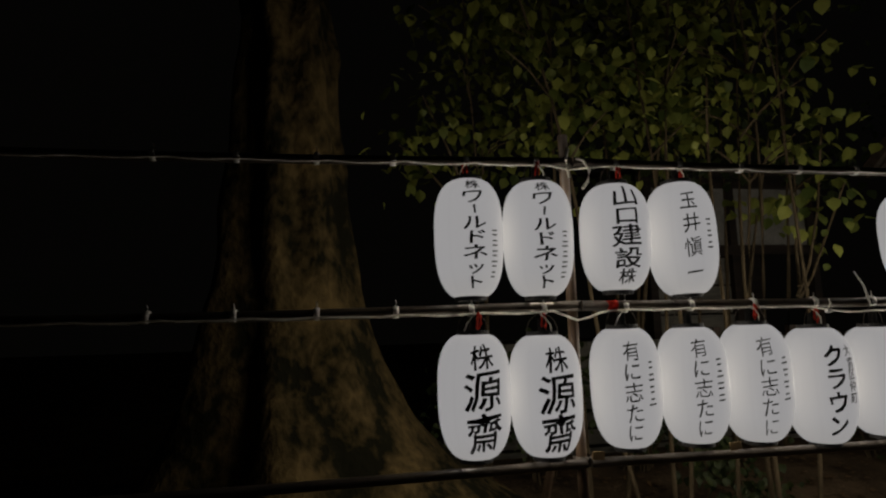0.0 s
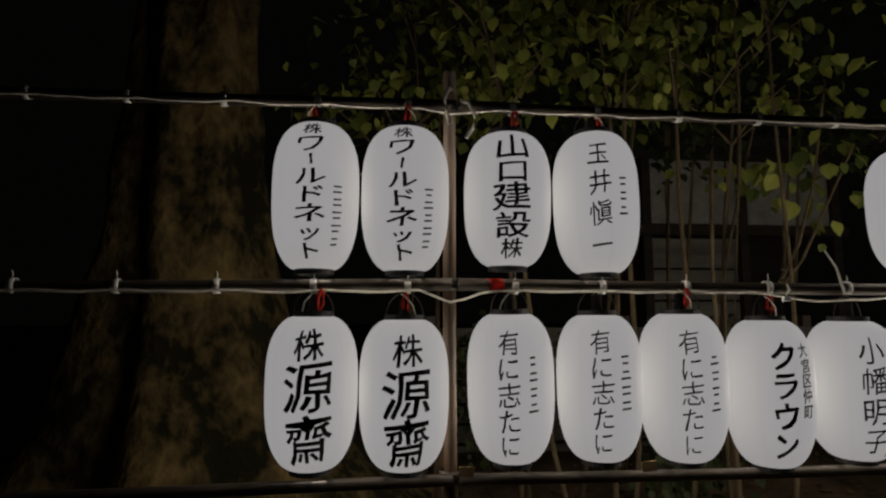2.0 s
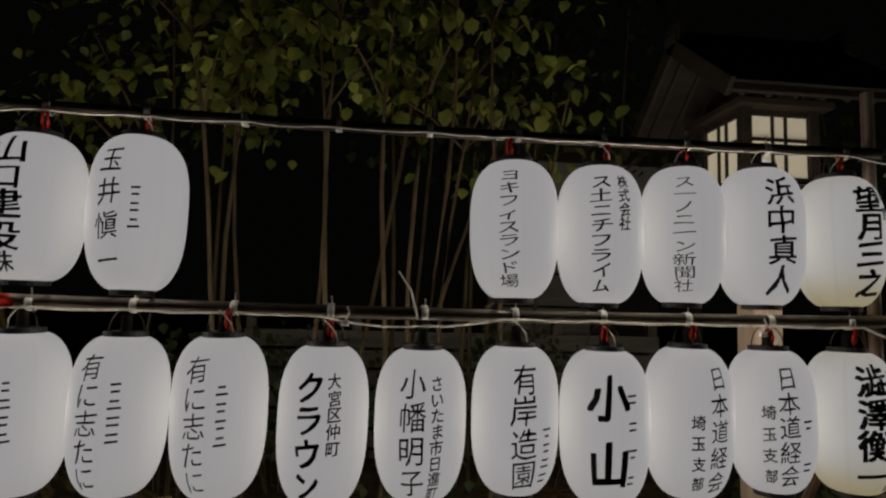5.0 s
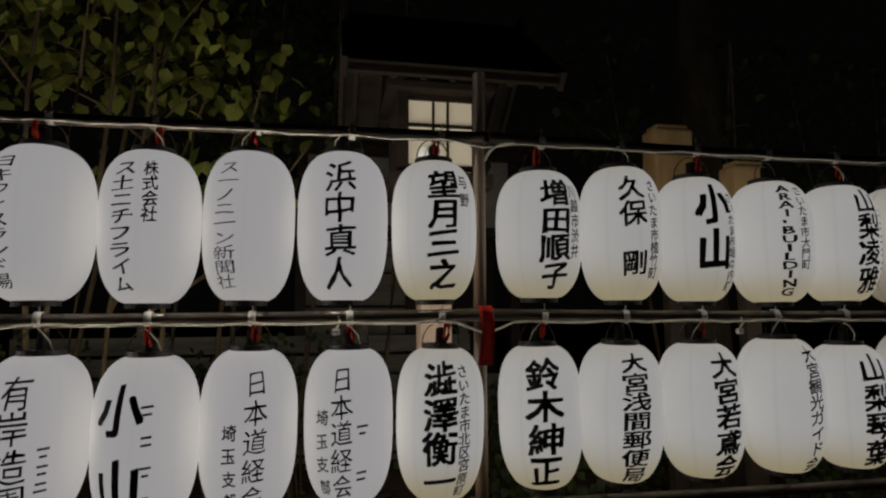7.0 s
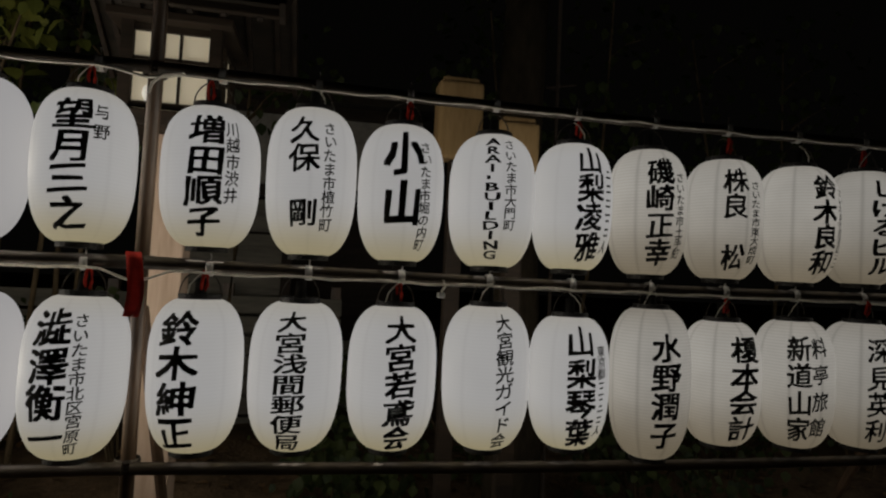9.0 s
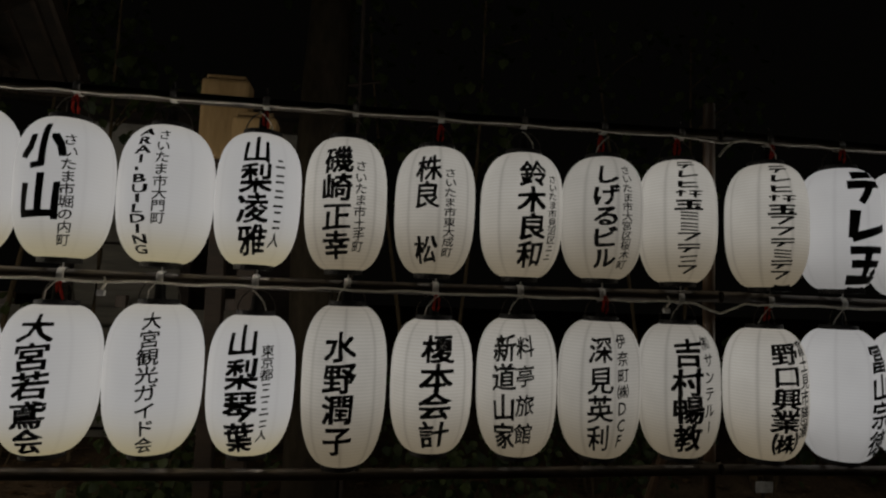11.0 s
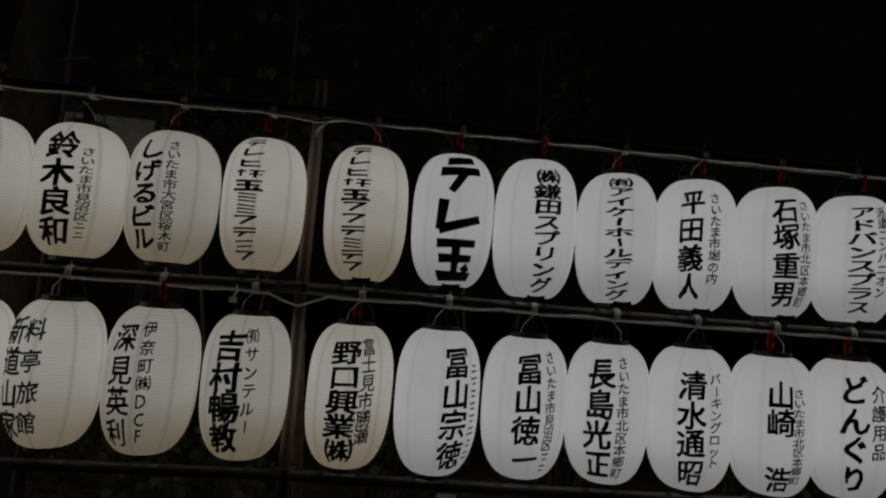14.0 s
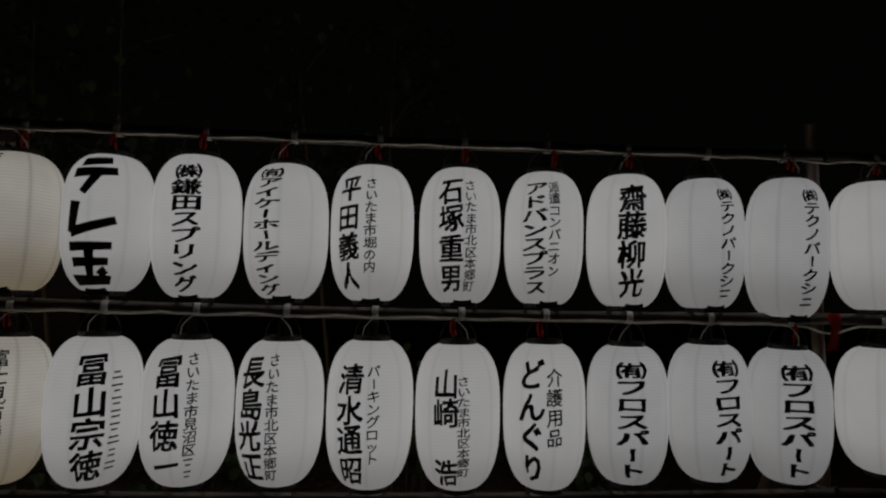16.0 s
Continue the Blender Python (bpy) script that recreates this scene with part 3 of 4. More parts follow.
lantern("top", 2, 4, "山梨凌雅", "*****人", 0.010, M, w=0.066, weight=0.008, span=(0.9, -0.88), r0=0.135, height=0.424, dz=-0.009, dx=0.001)
lantern("top", 2, 5, "磯崎正幸", "さいたま市土手町", -0.025, C, w=0.066, weight=0.008, r0=0.135, height=0.432, dz=-0.008, dx=-0.008)
lantern("top", 2, 6, "株良 松", "さいたま市東大成町", -0.041, C, w=0.06, weight=0.006, r0=0.136, height=0.424, dz=-0.013, dx=-0.001)
lantern("top", 2, 7, "鈴木良和", "さいたま市見沼区**", 0.002, C, w=0.066, weight=0.010, r0=0.141, height=0.421, dz=-0.013, dx=0.007)
lantern("top", 2, 8, "しげるビル", "さいたま市大宮区桜木町", -0.041, C, w=0.064, weight=0.012, sspan=(0.8, -0.85), r0=0.142, height=0.421, dz=-0.007, dx=0.007)
lantern("top", 2, 9, "defgciihd*h", "", -0.027, C, w=0.066, weight=0.008, span=(0.95, -0.9), r0=0.135, height=0.433, dz=-0.003, dx=0.004)
lantern("low", 2, 0, "鈴木紳正", "", -0.030, M, w=0.08, weight=0.010, span=(0.85, -0.9), r0=0.135, height=0.442, dz=0.020, dx=-0.011)
lantern("low", 2, 1, "大宮浅間郵便局", "", -0.014, M, w=0.066, weight=0.006, span=(0.9, -0.95), r0=0.141, height=0.445, dz=0.020, dx=-0.013)
lantern("low", 2, 2, "大宮若鳶会", "", 0.011, M, w=0.068, weight=0.010, span=(0.88, -0.96), r0=0.141, height=0.443, dz=0.019, dx=-0.005)
lantern("low", 2, 3, "大宮観光ガイド会", "", 0.023, M, w=0.042, weight=0.002, span=(0.9, -0.92), r0=0.143, height=0.453, dz=0.027, dx=0.011)
lantern("low", 2, 4, "山梨琴葉", "東京都****人", -0.009, M, w=0.068, weight=0.010, span=(0.86, -0.92), r0=0.135, height=0.430, dz=0.012, dx=0.012)
lantern("low", 2, 5, "水野潤子", "", -0.011, C, w=0.068, weight=0.010, span=(0.7, -0.8), note="larger cream paper lantern with black lettering hanging from rail", r0=0.136, height=0.502, dz=0.016, dx=0.014)
lantern("low", 2, 6, "榎本会計", "", 0.001, C, w=0.076, weight=0.010, r0=0.136, height=0.428, dz=0.017, dx=0.009)
lantern("low", 2, 7, "新道山家", "料亭旅館", -0.076, C, w=0.055, weight=0.006, sw=0.052, su=0.07, sspan=(0.82, -0.8), r0=0.135, height=0.447, dz=0.020, dx=0.005)
lantern("low", 2, 8, "深見英利", "伊奈町㈱DCF", -0.050, C, w=0.056, weight=0.004, sw=0.036, sspan=(0.85, -0.8), r0=0.140, height=0.453, dz=0.018, dx=0.006)
lantern("low", 2, 9, "吉村暢教", "㈲サンテルー", -0.037, C, w=0.07, weight=0.012, sw=0.036, sspan=(0.86, -0.6), r0=0.138, height=0.450, dz=0.016, dx=0.008)
# bay 3
lantern("top", 3, 0, "defgchhdidh", "", -0.033, C, w=0.066, weight=0.008, span=(0.95, -0.9), r0=0.138, height=0.445, dz=-0.003, dx=-0.002)
lantern("top", 3, 1, "abc", "", 0.005, W, w=0.10, weight=0.02, span=(0.92, -0.92), r0=0.138, height=0.444, dz=0.001, dx=-0.000)
lantern("top", 3, 2, "㈱鎌田スプリング", "", 0.008, W, w=0.064, weight=0.012, span=(0.82, -0.92), r0=0.141, height=0.468, dz=-0.002, dx=-0.007)
lantern("top", 3, 3, "㈲アイケーホールディング", "", -0.042, W, w=0.066, weight=0.014, span=(0.88, -0.95), r0=0.139, height=0.448, dz=-0.010, dx=-0.005)
lantern("top", 3, 4, "平田義人", "さいたま市堀の内", -0.076, W, w=0.056, weight=0.008, sspan=(0.75, -0.6), sw=0.036, r0=0.141, height=0.456, dz=-0.006, dx=-0.009)
lantern("top", 3, 5, "石塚重男", "さいたま市北区本郷町", -0.043, W, w=0.058, weight=0.008, su=0.065, sspan=(0.75, -0.85), r0=0.140, height=0.459, dz=-0.006, dx=-0.000)
lantern("top", 3, 6, "アドバンスプラス", "派遣コンパニオン", -0.062, W, w=0.062, weight=0.012, su=0.065, sw=0.036, sspan=(0.8, -0.6), r0=0.135, height=0.450, dz=-0.008, dx=-0.001)
lantern("top", 3, 7, "齋藤柳光", "", -0.028, W, w=0.066, weight=0.008, r0=0.135, height=0.456, dz=-0.008, dx=0.001)
lantern("top", 3, 8, "㈱テクノパークシ*", "", 0.018, G, w=0.042, weight=0.008, r0=0.135, height=0.454, dz=-0.009, dx=-0.003)
lantern("top", 3, 9, "㈱テクノパークシ*", "", 0.002, G, w=0.042, weight=0.008, tilt=3, r0=0.135, height=0.491, dz=-0.017, dx=0.006)
lantern("low", 3, 0, "野口興業㈱", "富士見市勝瀬", -0.016, C, w=0.07, weight=0.010, sw=0.042, sspan=(0.85, -0.6), r0=0.139, height=0.454, dz=0.008, dx=-0.004)
lantern("low", 3, 1, "冨山宗徳", "********", 0.047, W, w=0.066, weight=0.008, r0=0.140, height=0.464, dz=0.009, dx=-0.006)
lantern("low", 3, 2, "冨山徳一", "さいたま市見沼区**", -0.020, W, w=0.062, weight=0.008, sspan=(0.85, -0.85), r0=0.142, height=0.455, dz=0.010, dx=-0.003)
lantern("low", 3, 3, "長島光正", "さいたま市北区本郷町", -0.075, W, w=0.064, weight=0.010, sspan=(0.85, -0.85), r0=0.141, height=0.460, dz=0.007, dx=-0.002)
lantern("low", 3, 4, "清水通昭", "パーキングロット", -0.060, W, w=0.062, weight=0.008, sw=0.036, span=(0.7, -0.88), sspan=(0.7, -0.6), r0=0.143, height=0.472, dz=0.006, dx=0.001)
lantern("low", 3, 5, "山崎 浩", "さいたま市北区本郷町", -0.054, W, w=0.058, weight=0.008, span=(0.7, -0.9), su=0.06, r0=0.141, height=0.466, dz=0.003, dx=0.002)
lantern("low", 3, 6, "どんぐり", "介護用品", -0.074, W, w=0.062, weight=0.010, sw=0.044, span=(0.8, -0.85), sspan=(0.7, -0.35), r0=0.138, height=0.472, dz=0.004, dx=0.006)
lantern("low", 3, 7, "㈲フロスパート", "", -0.034, G, w=0.074, weight=0.016, r0=0.135, height=0.454, dz=0.010, dx=0.006)
lantern("low", 3, 8, "㈲フロスパート", "", -0.002, G, w=0.066, weight=0.016, r0=0.135, height=0.453, dz=0.022, dx=-0.002)
lantern("low", 3, 9, "㈲フロスパート", "", -0.048, G, w=0.074, weight=0.016, r0=0.135, height=0.450, dz=0.011, dx=-0.005)
# bay 4, only its first lanterns come into view
lantern("top", 4, 0, "", "", 0.000, W, note="glowing plain white paper lantern hanging from rail")
lantern("low", 4, 0, "", "", 0.000, W, height=0.43, dz=0.03, note="glowing plain white paper lantern hanging from rail")


# ---- red markers on the rack ----
def red_tag(x, z, w, h, label):
    bm = bmesh.new()
    n = 8
    rows = []
    for k in range(n + 1):
        v = k / n
        rows.append([bm.verts.new((x + w * (s - 0.5) + 0.012 * math.sin(3 * v), -0.03 - 0.008 * math.sin(5 * v + s), z - h * v)) for s in (0, 0.33, 0.66, 1)])
    for a, b in zip(rows, rows[1:]):
        for k in range(3):
            bm.faces.new((a[k], a[k + 1], b[k + 1], b[k]))
    bmesh.ops.solidify(bm, geom=bm.faces[:], thickness=0.002)
    tagged(part("red_ribbon", bm, RED, smooth=True), label, "ribbon", "red ribbons")


red_tag(0.868, MID_Z + 0.018, 0.045, 0.045, "short red cloth tag tied to the middle rail")
red_tag(3.70, MID_Z + 0.03, 0.045, 0.19, "long red cloth ribbon hanging at the rack post")
red_tag(9.645, MID_Z + 0.02, 0.045, 0.13, "long red cloth ribbon hanging at the rack post")


# ---- roofed wooden lantern behind the rack ----
def toro():
    cx, cy = 3.645, 0.60
    root = empty("roofed_lantern_post", pose(cx, cy, 0), "roofed wooden garden lantern with lit paper panes on a pale post", "lantern")
    bm = bmesh.new()
    box(bm, 0, 0, 0.11, 0.42, 0.42, 0.22, 0.015)
    part("base_stone", bm, STONE, root)
    bm = bmesh.new()
    box(bm, 0, 0, 1.17, 0.13, 0.13, 1.95, 0.006)
    part("post", bm, PALE, root, "pale planed timber post")
    bm = bmesh.new()
    box(bm, 0, 0, 2.17, 0.42, 0.42, 0.06, 0.006)
    part("tray", bm, DARKWOOD, root)
    for sx in (-1, 1):
        for sy in (-1, 1):
            bm = bmesh.new()
            box(bm, sx * 0.155, sy * 0.155, 2.375, 0.045, 0.045, 0.37, 0.004)
            part("corner_post", bm, DARKWOOD, root)
    for k in range(4):
        m = pose(0, 0, 0, 0, 0, 90 * k)
        bm = bmesh.new()
        box(bm, 0, -0.15, 2.37, 0.265, 0.006, 0.30, 0)
        bmesh.ops.transform(bm, matrix=m, verts=bm.verts)
        part("pane", bm, PANE, root, "lit cream paper pane")
        bm = bmesh.new()
        for dx in (-0.03, 0.03):
            box(bm, dx, -0.16, 2.37, 0.010, 0.012, 0.30, 0.001)
        box(bm, 0, -0.16, 2.40, 0.265, 0.012, 0.014, 0.001)
        box(bm, 0, -0.16, 2.515, 0.265, 0.016, 0.024, 0.001)
        box(bm, 0, -0.16, 2.225, 0.265, 0.016, 0.024, 0.001)
        bmesh.ops.transform(bm, matrix=m, verts=bm.verts)
        part("lattice", bm, DARKWOOD, root)
    bm = bmesh.new()
    lathe(bm, [(0.001, -0.04), (0.022, -0.034), (0.034, -0.01), (0.030, 0.014), (0.015, 0.034), (0.001, 0.04)], 16)
    bmesh.ops.translate(bm, vec=(-0.065, -0.148, 2.275), verts=bm.verts)
    part("bulb", bm, BULB, root, "bright white bulb behind the lattice", smooth=True)
    bm = bmesh.new()
    box(bm, 0, 0, 2.548, 0.44, 0.44, 0.03, 0.004)
    part("top_plate", bm, DARKWOOD, root)
    # roof: two slopes over a ridge along x
    pitch, reach = 38.0, 0.42
    run, rise = reach / 2, reach / 2 * math.tan(radians(pitch))
    for s in (-1, 1):
        slope = pose(0, 0, 0, s * -pitch, 0, 0)
        for name, mat, xs, size, lift in (("roof_slope", ROOFING, (0.01,), (0.80, reach / math.cos(radians(pitch)) + 0.04, 0.04), 0.0),
                                          ("rafter", DARKWOOD, (-0.33, -0.22, -0.11, 0.0, 0.11, 0.22, 0.34), (0.022, reach / math.cos(radians(pitch)), 0.028), -0.036),
                                          ("barge_board", DARKWOOD, (-0.395, 0.415), (0.022, reach / math.cos(radians(pitch)) + 0.06, 0.075), -0.008)):
            for x in xs:
                bm = bmesh.new()
                box(bm, x, s * run, 2.535 + rise + lift, *size, 0.004, slope)
                part(name, bm, mat, root)
        bm = bmesh.new()
        box(bm, 0.01, s * (reach + 0.005), 2.522, 0.82, 0.03, 0.045, 0.004)
        part("eave_board", bm, DARKWOOD, root)
    bm = bmesh.new()
    box(bm, 0.01, 0, 2.885, 0.84, 0.10, 0.05, 0.008)
    part("ridge", bm, ROOFING, root)
    for x in (-0.38, 0.40):
        bm = bmesh.new()
        box(bm, x, 0, 2.91, 0.035, 0.13, 0.10, 0.008)
        part("ridge_end", bm, DARKWOOD, root)


toro()


# ---- two tan sign boxes on dark posts behind the rack ----
def marker(x, y, low, top, w, d):
    root = empty("sign_box", pose(x, y, 0), "tan wooden box with a chamfered top on a dark post", "sign box", "sign boxes")
    bm = bmesh.new()
    box(bm, 0, 0, (top + low) / 2, w, d, top - low, 0.014)
    part("box", bm, STRAW, root)
    bm = bmesh.new()
    box(bm, 0, 0, top + 0.010, w * 0.82, d * 0.8, 0.024, 0.009)
    part("cap", bm, STRAW, root)
    bm = bmesh.new()
    box(bm, 0, 0.0, low / 2, 0.07, 0.06, low, 0.006)
    part("post", bm, DARKWOOD, root)


marker(4.797, 0.66, 2.16, 2.503, 0.20, 0.12)
marker(4.978, 0.375, 2.04, 2.268, 0.165, 0.11)


def mast():
    root = empty("thin_mast", pose(5.36, 0.92, 0.0), "thin dark metal mast with a short bracket", "mast")
    bm = bmesh.new()
    tube(bm, [(0, 0, 0), (0, 0, 2), (0, 0, 3.1)], 0.010, 8)
    part("pole", bm, DARKWOOD, root, smooth=True)
    bm = bmesh.new()
    tube(bm, [(0, 0, 2.62), (-0.06, 0, 2.63), (0.10, 0, 2.66)], 0.007, 6)
    part("bracket", bm, DARKWOOD, root)


mast()


# ---- trees ----
def big_tree():
    root = empty("old_tree", pose(-0.48, 1.45, 0.05), "huge old tree with flared mossy trunk", "tree")
    bm = bmesh.new()
    sides, n = 72, 90
    rings = []
    for j in range(n + 1):
        t = j / n
        z = -0.2 + 7.2 * t
        flare = 1.05 * math.exp(-max(0, z) / 0.6)
        spur = min(2.0, 2.47 * math.exp(-max(0, z) / 0.56))
        ring = []
        for k in range(sides):
            a = 2 * math.pi * k / sides
            root_w = 0.5 + 0.5 * math.cos(5 * a + 0.7 + 0.25 * math.sin(z * 2))
            east = max(0.0, math.cos(a + 0.2)) ** 2.5
            r = 0.42 - 0.044 * z + flare * (0.55 + 0.75 * root_w) * (1 - east) + spur * east
            r += 0.045 * noise.noise((math.cos(a) * 1.3, math.sin(a) * 1.3, z * 0.45)) + 0.028 * math.sin(7 * a + z * 0.6 + 1.2 * noise.noise((a, z * 0.4, 0)))
            r += 0.028 * noise.noise((math.cos(a) * 4, math.sin(a) * 4, z * 2.6)) + 0.014 * noise.noise((math.cos(a) * 9, math.sin(a) * 9, z * 4.5)) + 0.006 * noise.noise((math.cos(a) * 22, math.sin(a) * 22, z * 5))
            ring.append(bm.verts.new((r * math.cos(a) - 0.01 * z, r * math.sin(a), z)))
        rings.append(ring)
    for a, b in zip(rings, rings[1:]):
        for k in range(sides):
            bm.faces.new((a[k], a[(k + 1) % sides], b[(k + 1) % sides], b[k]))
    bm.faces.new(rings[-1])
    part("trunk", bm, BARK, root, smooth=True)
    rnd = random.Random(11)
    bm = bmesh.new()
    tips = []
    for k in range(7):
        a = 2 * math.pi * k / 7 + rnd.uniform(-0.3, 0.3)
        pts = [(-0.2, 0, 6.3)]
        for s in range(1, 6):
            pts.append((-0.2 + math.cos(a) * 0.55 * s, math.sin(a) * 0.55 * s, 6.3 + 0.5 * s - 0.03 * s * s + rnd.uniform(-0.1, 0.1)))
        tube(bm, pts, [0.2 - 0.032 * s for s in range(6)], 8)
        tips += pts[3:]
    part("limbs", bm, BARK, root, smooth=True)
    bm = bmesh.new()
    leaves(bm, [(p, 0.8) for p in tips], 1500, 0.09, rnd)
    part("crown", bm, LEAF_DIM, root)


def leaf(bm, p, d, up, size):
    """One folded leaf of six faces' outline."""
    side = d.cross(up)
    if side.length < 0.05:
        side = d.cross(Vector((1, 0, 0)))
    side.normalize()
    lift = side.cross(d).normalized()
    p = Vector(p)
    base, mid1, mid2, tip = p, p + d * size * 0.35, p + d * size * 0.72 - lift * size * 0.04, p + d * size * 1.15 - lift * size * 0.14
    l1, r1 = mid1 + side * size * 0.47 + lift * size * 0.08, mid1 - side * size * 0.47 + lift * size * 0.10
    l2, r2 = mid2 + side * size * 0.42 + lift * size * 0.05, mid2 - side * size * 0.42 + lift * size * 0.06
    v = [bm.verts.new(q) for q in (base, mid1, mid2, tip, l1, r1, l2, r2)]
    for f in ((0, 1, 4), (0, 5, 1), (1, 2, 6, 4), (1, 5, 7, 2), (2, 3, 6), (2, 7, 3)):
        bm.faces.new([v[i] for i in f])


def leaves(bm, centres, count, size, rnd):
    for i in range(count):
        c, spread = centres[rnd.randrange(len(centres))]
        p = Vector(c) + Vector((rnd.gauss(0, 1), rnd.gauss(0, 1), rnd.gauss(0, 0.8))) * spread * 0.45
        d = Vector((rnd.uniform(-1, 1), rnd.uniform(-0.8, 0.5), rnd.uniform(-1.5, -0.1))).normalized()
        up = Vector((rnd.uniform(-0.5, 0.5), rnd.uniform(-1, 0), 1)).normalized()
        leaf(bm, p, d, up, size * rnd.uniform(0.6, 1.25))


big_tree()


def dark_tree():
    rnd = random.Random(21)
    root = empty("dark_tree", pose(5.2, 1.0, 0), "dark slim tree trunk rising into the night", "tree")
    bm = bmesh.new()
    pts = [(0.02 * math.sin(k), 0.02 * math.cos(1.7 * k), 0.45 * k) for k in range(12)]
    tube(bm, pts, [0.15 - 0.006 * k for k in range(12)], 16)
    for v in bm.verts:
        v.co += v.normal * 0.0 + Vector((0.012 * noise.noise(v.co * 9), 0.012 * noise.noise(v.co * 9 + Vector((5, 0, 0))), 0))
    part("trunk", bm, BARK_DARK, root, smooth=True)
    centres = []
    for k in range(6):
        a = k * 1.05
        bm = bmesh.new()
        q = [(0, 0, 4.0 + 0.15 * k), (0.4 * math.cos(a), 0.4 * math.sin(a), 4.3 + 0.15 * k), (0.9 * math.cos(a), 0.9 * math.sin(a), 4.5 + 0.15 * k)]
        tube(bm, q, [0.04, 0.03, 0.015], 7)
        part("limb", bm, BARK_DARK, root, smooth=True)
        centres.append((q[2], 0.7))
    bm = bmesh.new()
    leaves(bm, centres, 900, 0.07, rnd)
    part("crown", bm, LEAF_DIM, root)


dark_tree()


def sapling(x, y, stems, height, count, seed, lean=0.15, size=0.074, low=2.25, mat=None, label="slender multi-stemmed tree with yellow-green leaves", limbs=()):
    """stems: how many, or the foot and the head of each along the rack; limbs: slanting side limbs."""
    rnd = random.Random(seed)
    root = empty("slender_tree", pose(x, y, 0.1), label, "tree", "slender trees")
    given = stems if isinstance(stems, tuple) else ()
    stems = len(given) or stems
    centres = []
    for s in range(stems):
        bm = bmesh.new()
        bx, by = rnd.uniform(-0.16, 0.16), rnd.uniform(-0.12, 0.12)
        dx, dy = rnd.uniform(-lean, lean) * 2, rnd.uniform(-lean, lean)
        if given:
            bx, dx = given[s][0] - x, (given[s][1] - given[s][0]) / height * 2
            by, dy = rnd.uniform(-0.05, 0.05), rnd.uniform(-0.02, 0.02)
        pts, rad = [], []
        n = 9
        wob = rnd.uniform(0, 6)
        for k in range(n + 1):
            t = k / n
            pts.append((bx + dx * t * height * 0.5 + (0.05 if given else 0.035) * math.sin((7 if given else 5) * t + wob), by + dy * t * height * 0.5 + 0.03 * math.cos(4 * t + wob), height * t))
            rad.append((0.0145 if given else 0.019) * (1 - 0.6 * t) * rnd.uniform(0.85, 1.15))
        tube(bm, pts, rad, 7)
        for b in range(4 if given else 3):
            k = rnd.randrange(6, n)
            p = Vector(pts[k])
            a = rnd.uniform(0, 6.28)
            q = p + Vector((math.cos(a) * 0.35, math.sin(a) * 0.3, 0.22))
            tube(bm, [p, (p + q) / 2 + Vector((0, 0, 0.03)), q], [0.008, 0.006, 0.003], 5)
            if q.z > low - 0.15:
                centres.append((q, 0.34))
        for k in range(n + 1):
            if pts[k][2] > low:
                centres.append((pts[k], 0.42))
        part("stem", bm, STEM, root, smooth=True)
    for way in limbs:
        bm = bmesh.new()
        tube(bm, way, [0.011 - 0.002 * k for k in range(len(way))], 7)
        part("limb", bm, STEM, root, smooth=True)
        centres += [(way[-1], 0.3), (way[-2], 0.25)]
    bm = bmesh.new()
    leaves(bm, centres, count, size, rnd)
    part("crown", bm, mat or LEAF, root)


# these trees' dimmer lighting is put into the leaf colour
GREEN = "slender tree standing behind the rack, green leaves darkened for weaker light"
sapling(0.66, 1.6, ((0.66, 0.74),), 3.9, 330, 1, low=2.45, size=0.075,
        limbs=(((0.0, 0.0, 2.1), (-0.12, -0.05, 2.35), (-0.28, -0.1, 2.52), (-0.46, -0.15, 2.66)), ((0.02, 0.0, 2.3), (-0.1, -0.08, 2.6), (-0.2, -0.12, 2.8), (-0.3, -0.15, 3.0))))
sapling(0.95, 2.1, 1, 4.3, 420, 21, low=2.6, size=0.078)
sapling(1.20, 1.25, ((1.2, 1.3), (1.27, 1.2)), 4.2, 480, 12, low=2.45, size=0.078)
sapling(1.40, 0.9, ((1.52, 0.85),), 3.6, 150, 18, low=2.6)
sapling(1.68, 0.88, ((1.68, 1.62), (1.66, 1.80)), 3.7, 260, 2, low=2.6)
sapling(1.97, 0.85, ((1.94, 2.04),), 3.7, 180, 3, low=2.55)
sapling(2.14, 0.82, ((2.10, 2.19), (2.17, 2.27)), 3.8, 140, 16, low=2.6)
sapling(2.48, 0.85, ((2.46, 2.51),), 3.7, 150, 4, low=2.65,
        limbs=(((0.0, 0.0, 1.60), (0.15, 0.05, 1.80), (0.30, 0.10, 2.15), (0.42, 0.12, 2.7)), ((-0.02, 0.0, 1.55), (0.20, 0.1, 1.72), (0.38, 0.15, 1.98), (0.62, 0.2, 2.35)),
               ((0.02, 0.0, 1.66), (0.13, 0.12, 1.9), (0.24, 0.2, 2.2), (0.30, 0.25, 2.6))))
sapling(2.24, 1.0, ((2.22, 2.42),), 3.5, 120, 19, low=2.55, limbs=(((0.0, 0.0, 1.5), (0.1, 0.04, 1.8), (0.24, 0.1, 2.2), (0.4, 0.12, 2.7)),))
sapling(1.70, 1.6, 1, 4.3, 600, 17, low=2.5, size=0.075)
sapling(2.30, 2.0, 1, 4.1, 340, 20, low=2.5, size=0.075, mat=LEAF_DIM, label=GREEN)
sapling(2.95, 2.2, 1, 3.9, 260, 5, low=2.6, lean=0.12, mat=LEAF_DIM, label=GREEN)
sapling(3.35, 2.5, 1, 3.8, 220, 15, low=2.6, mat=LEAF_DIM, label=GREEN)
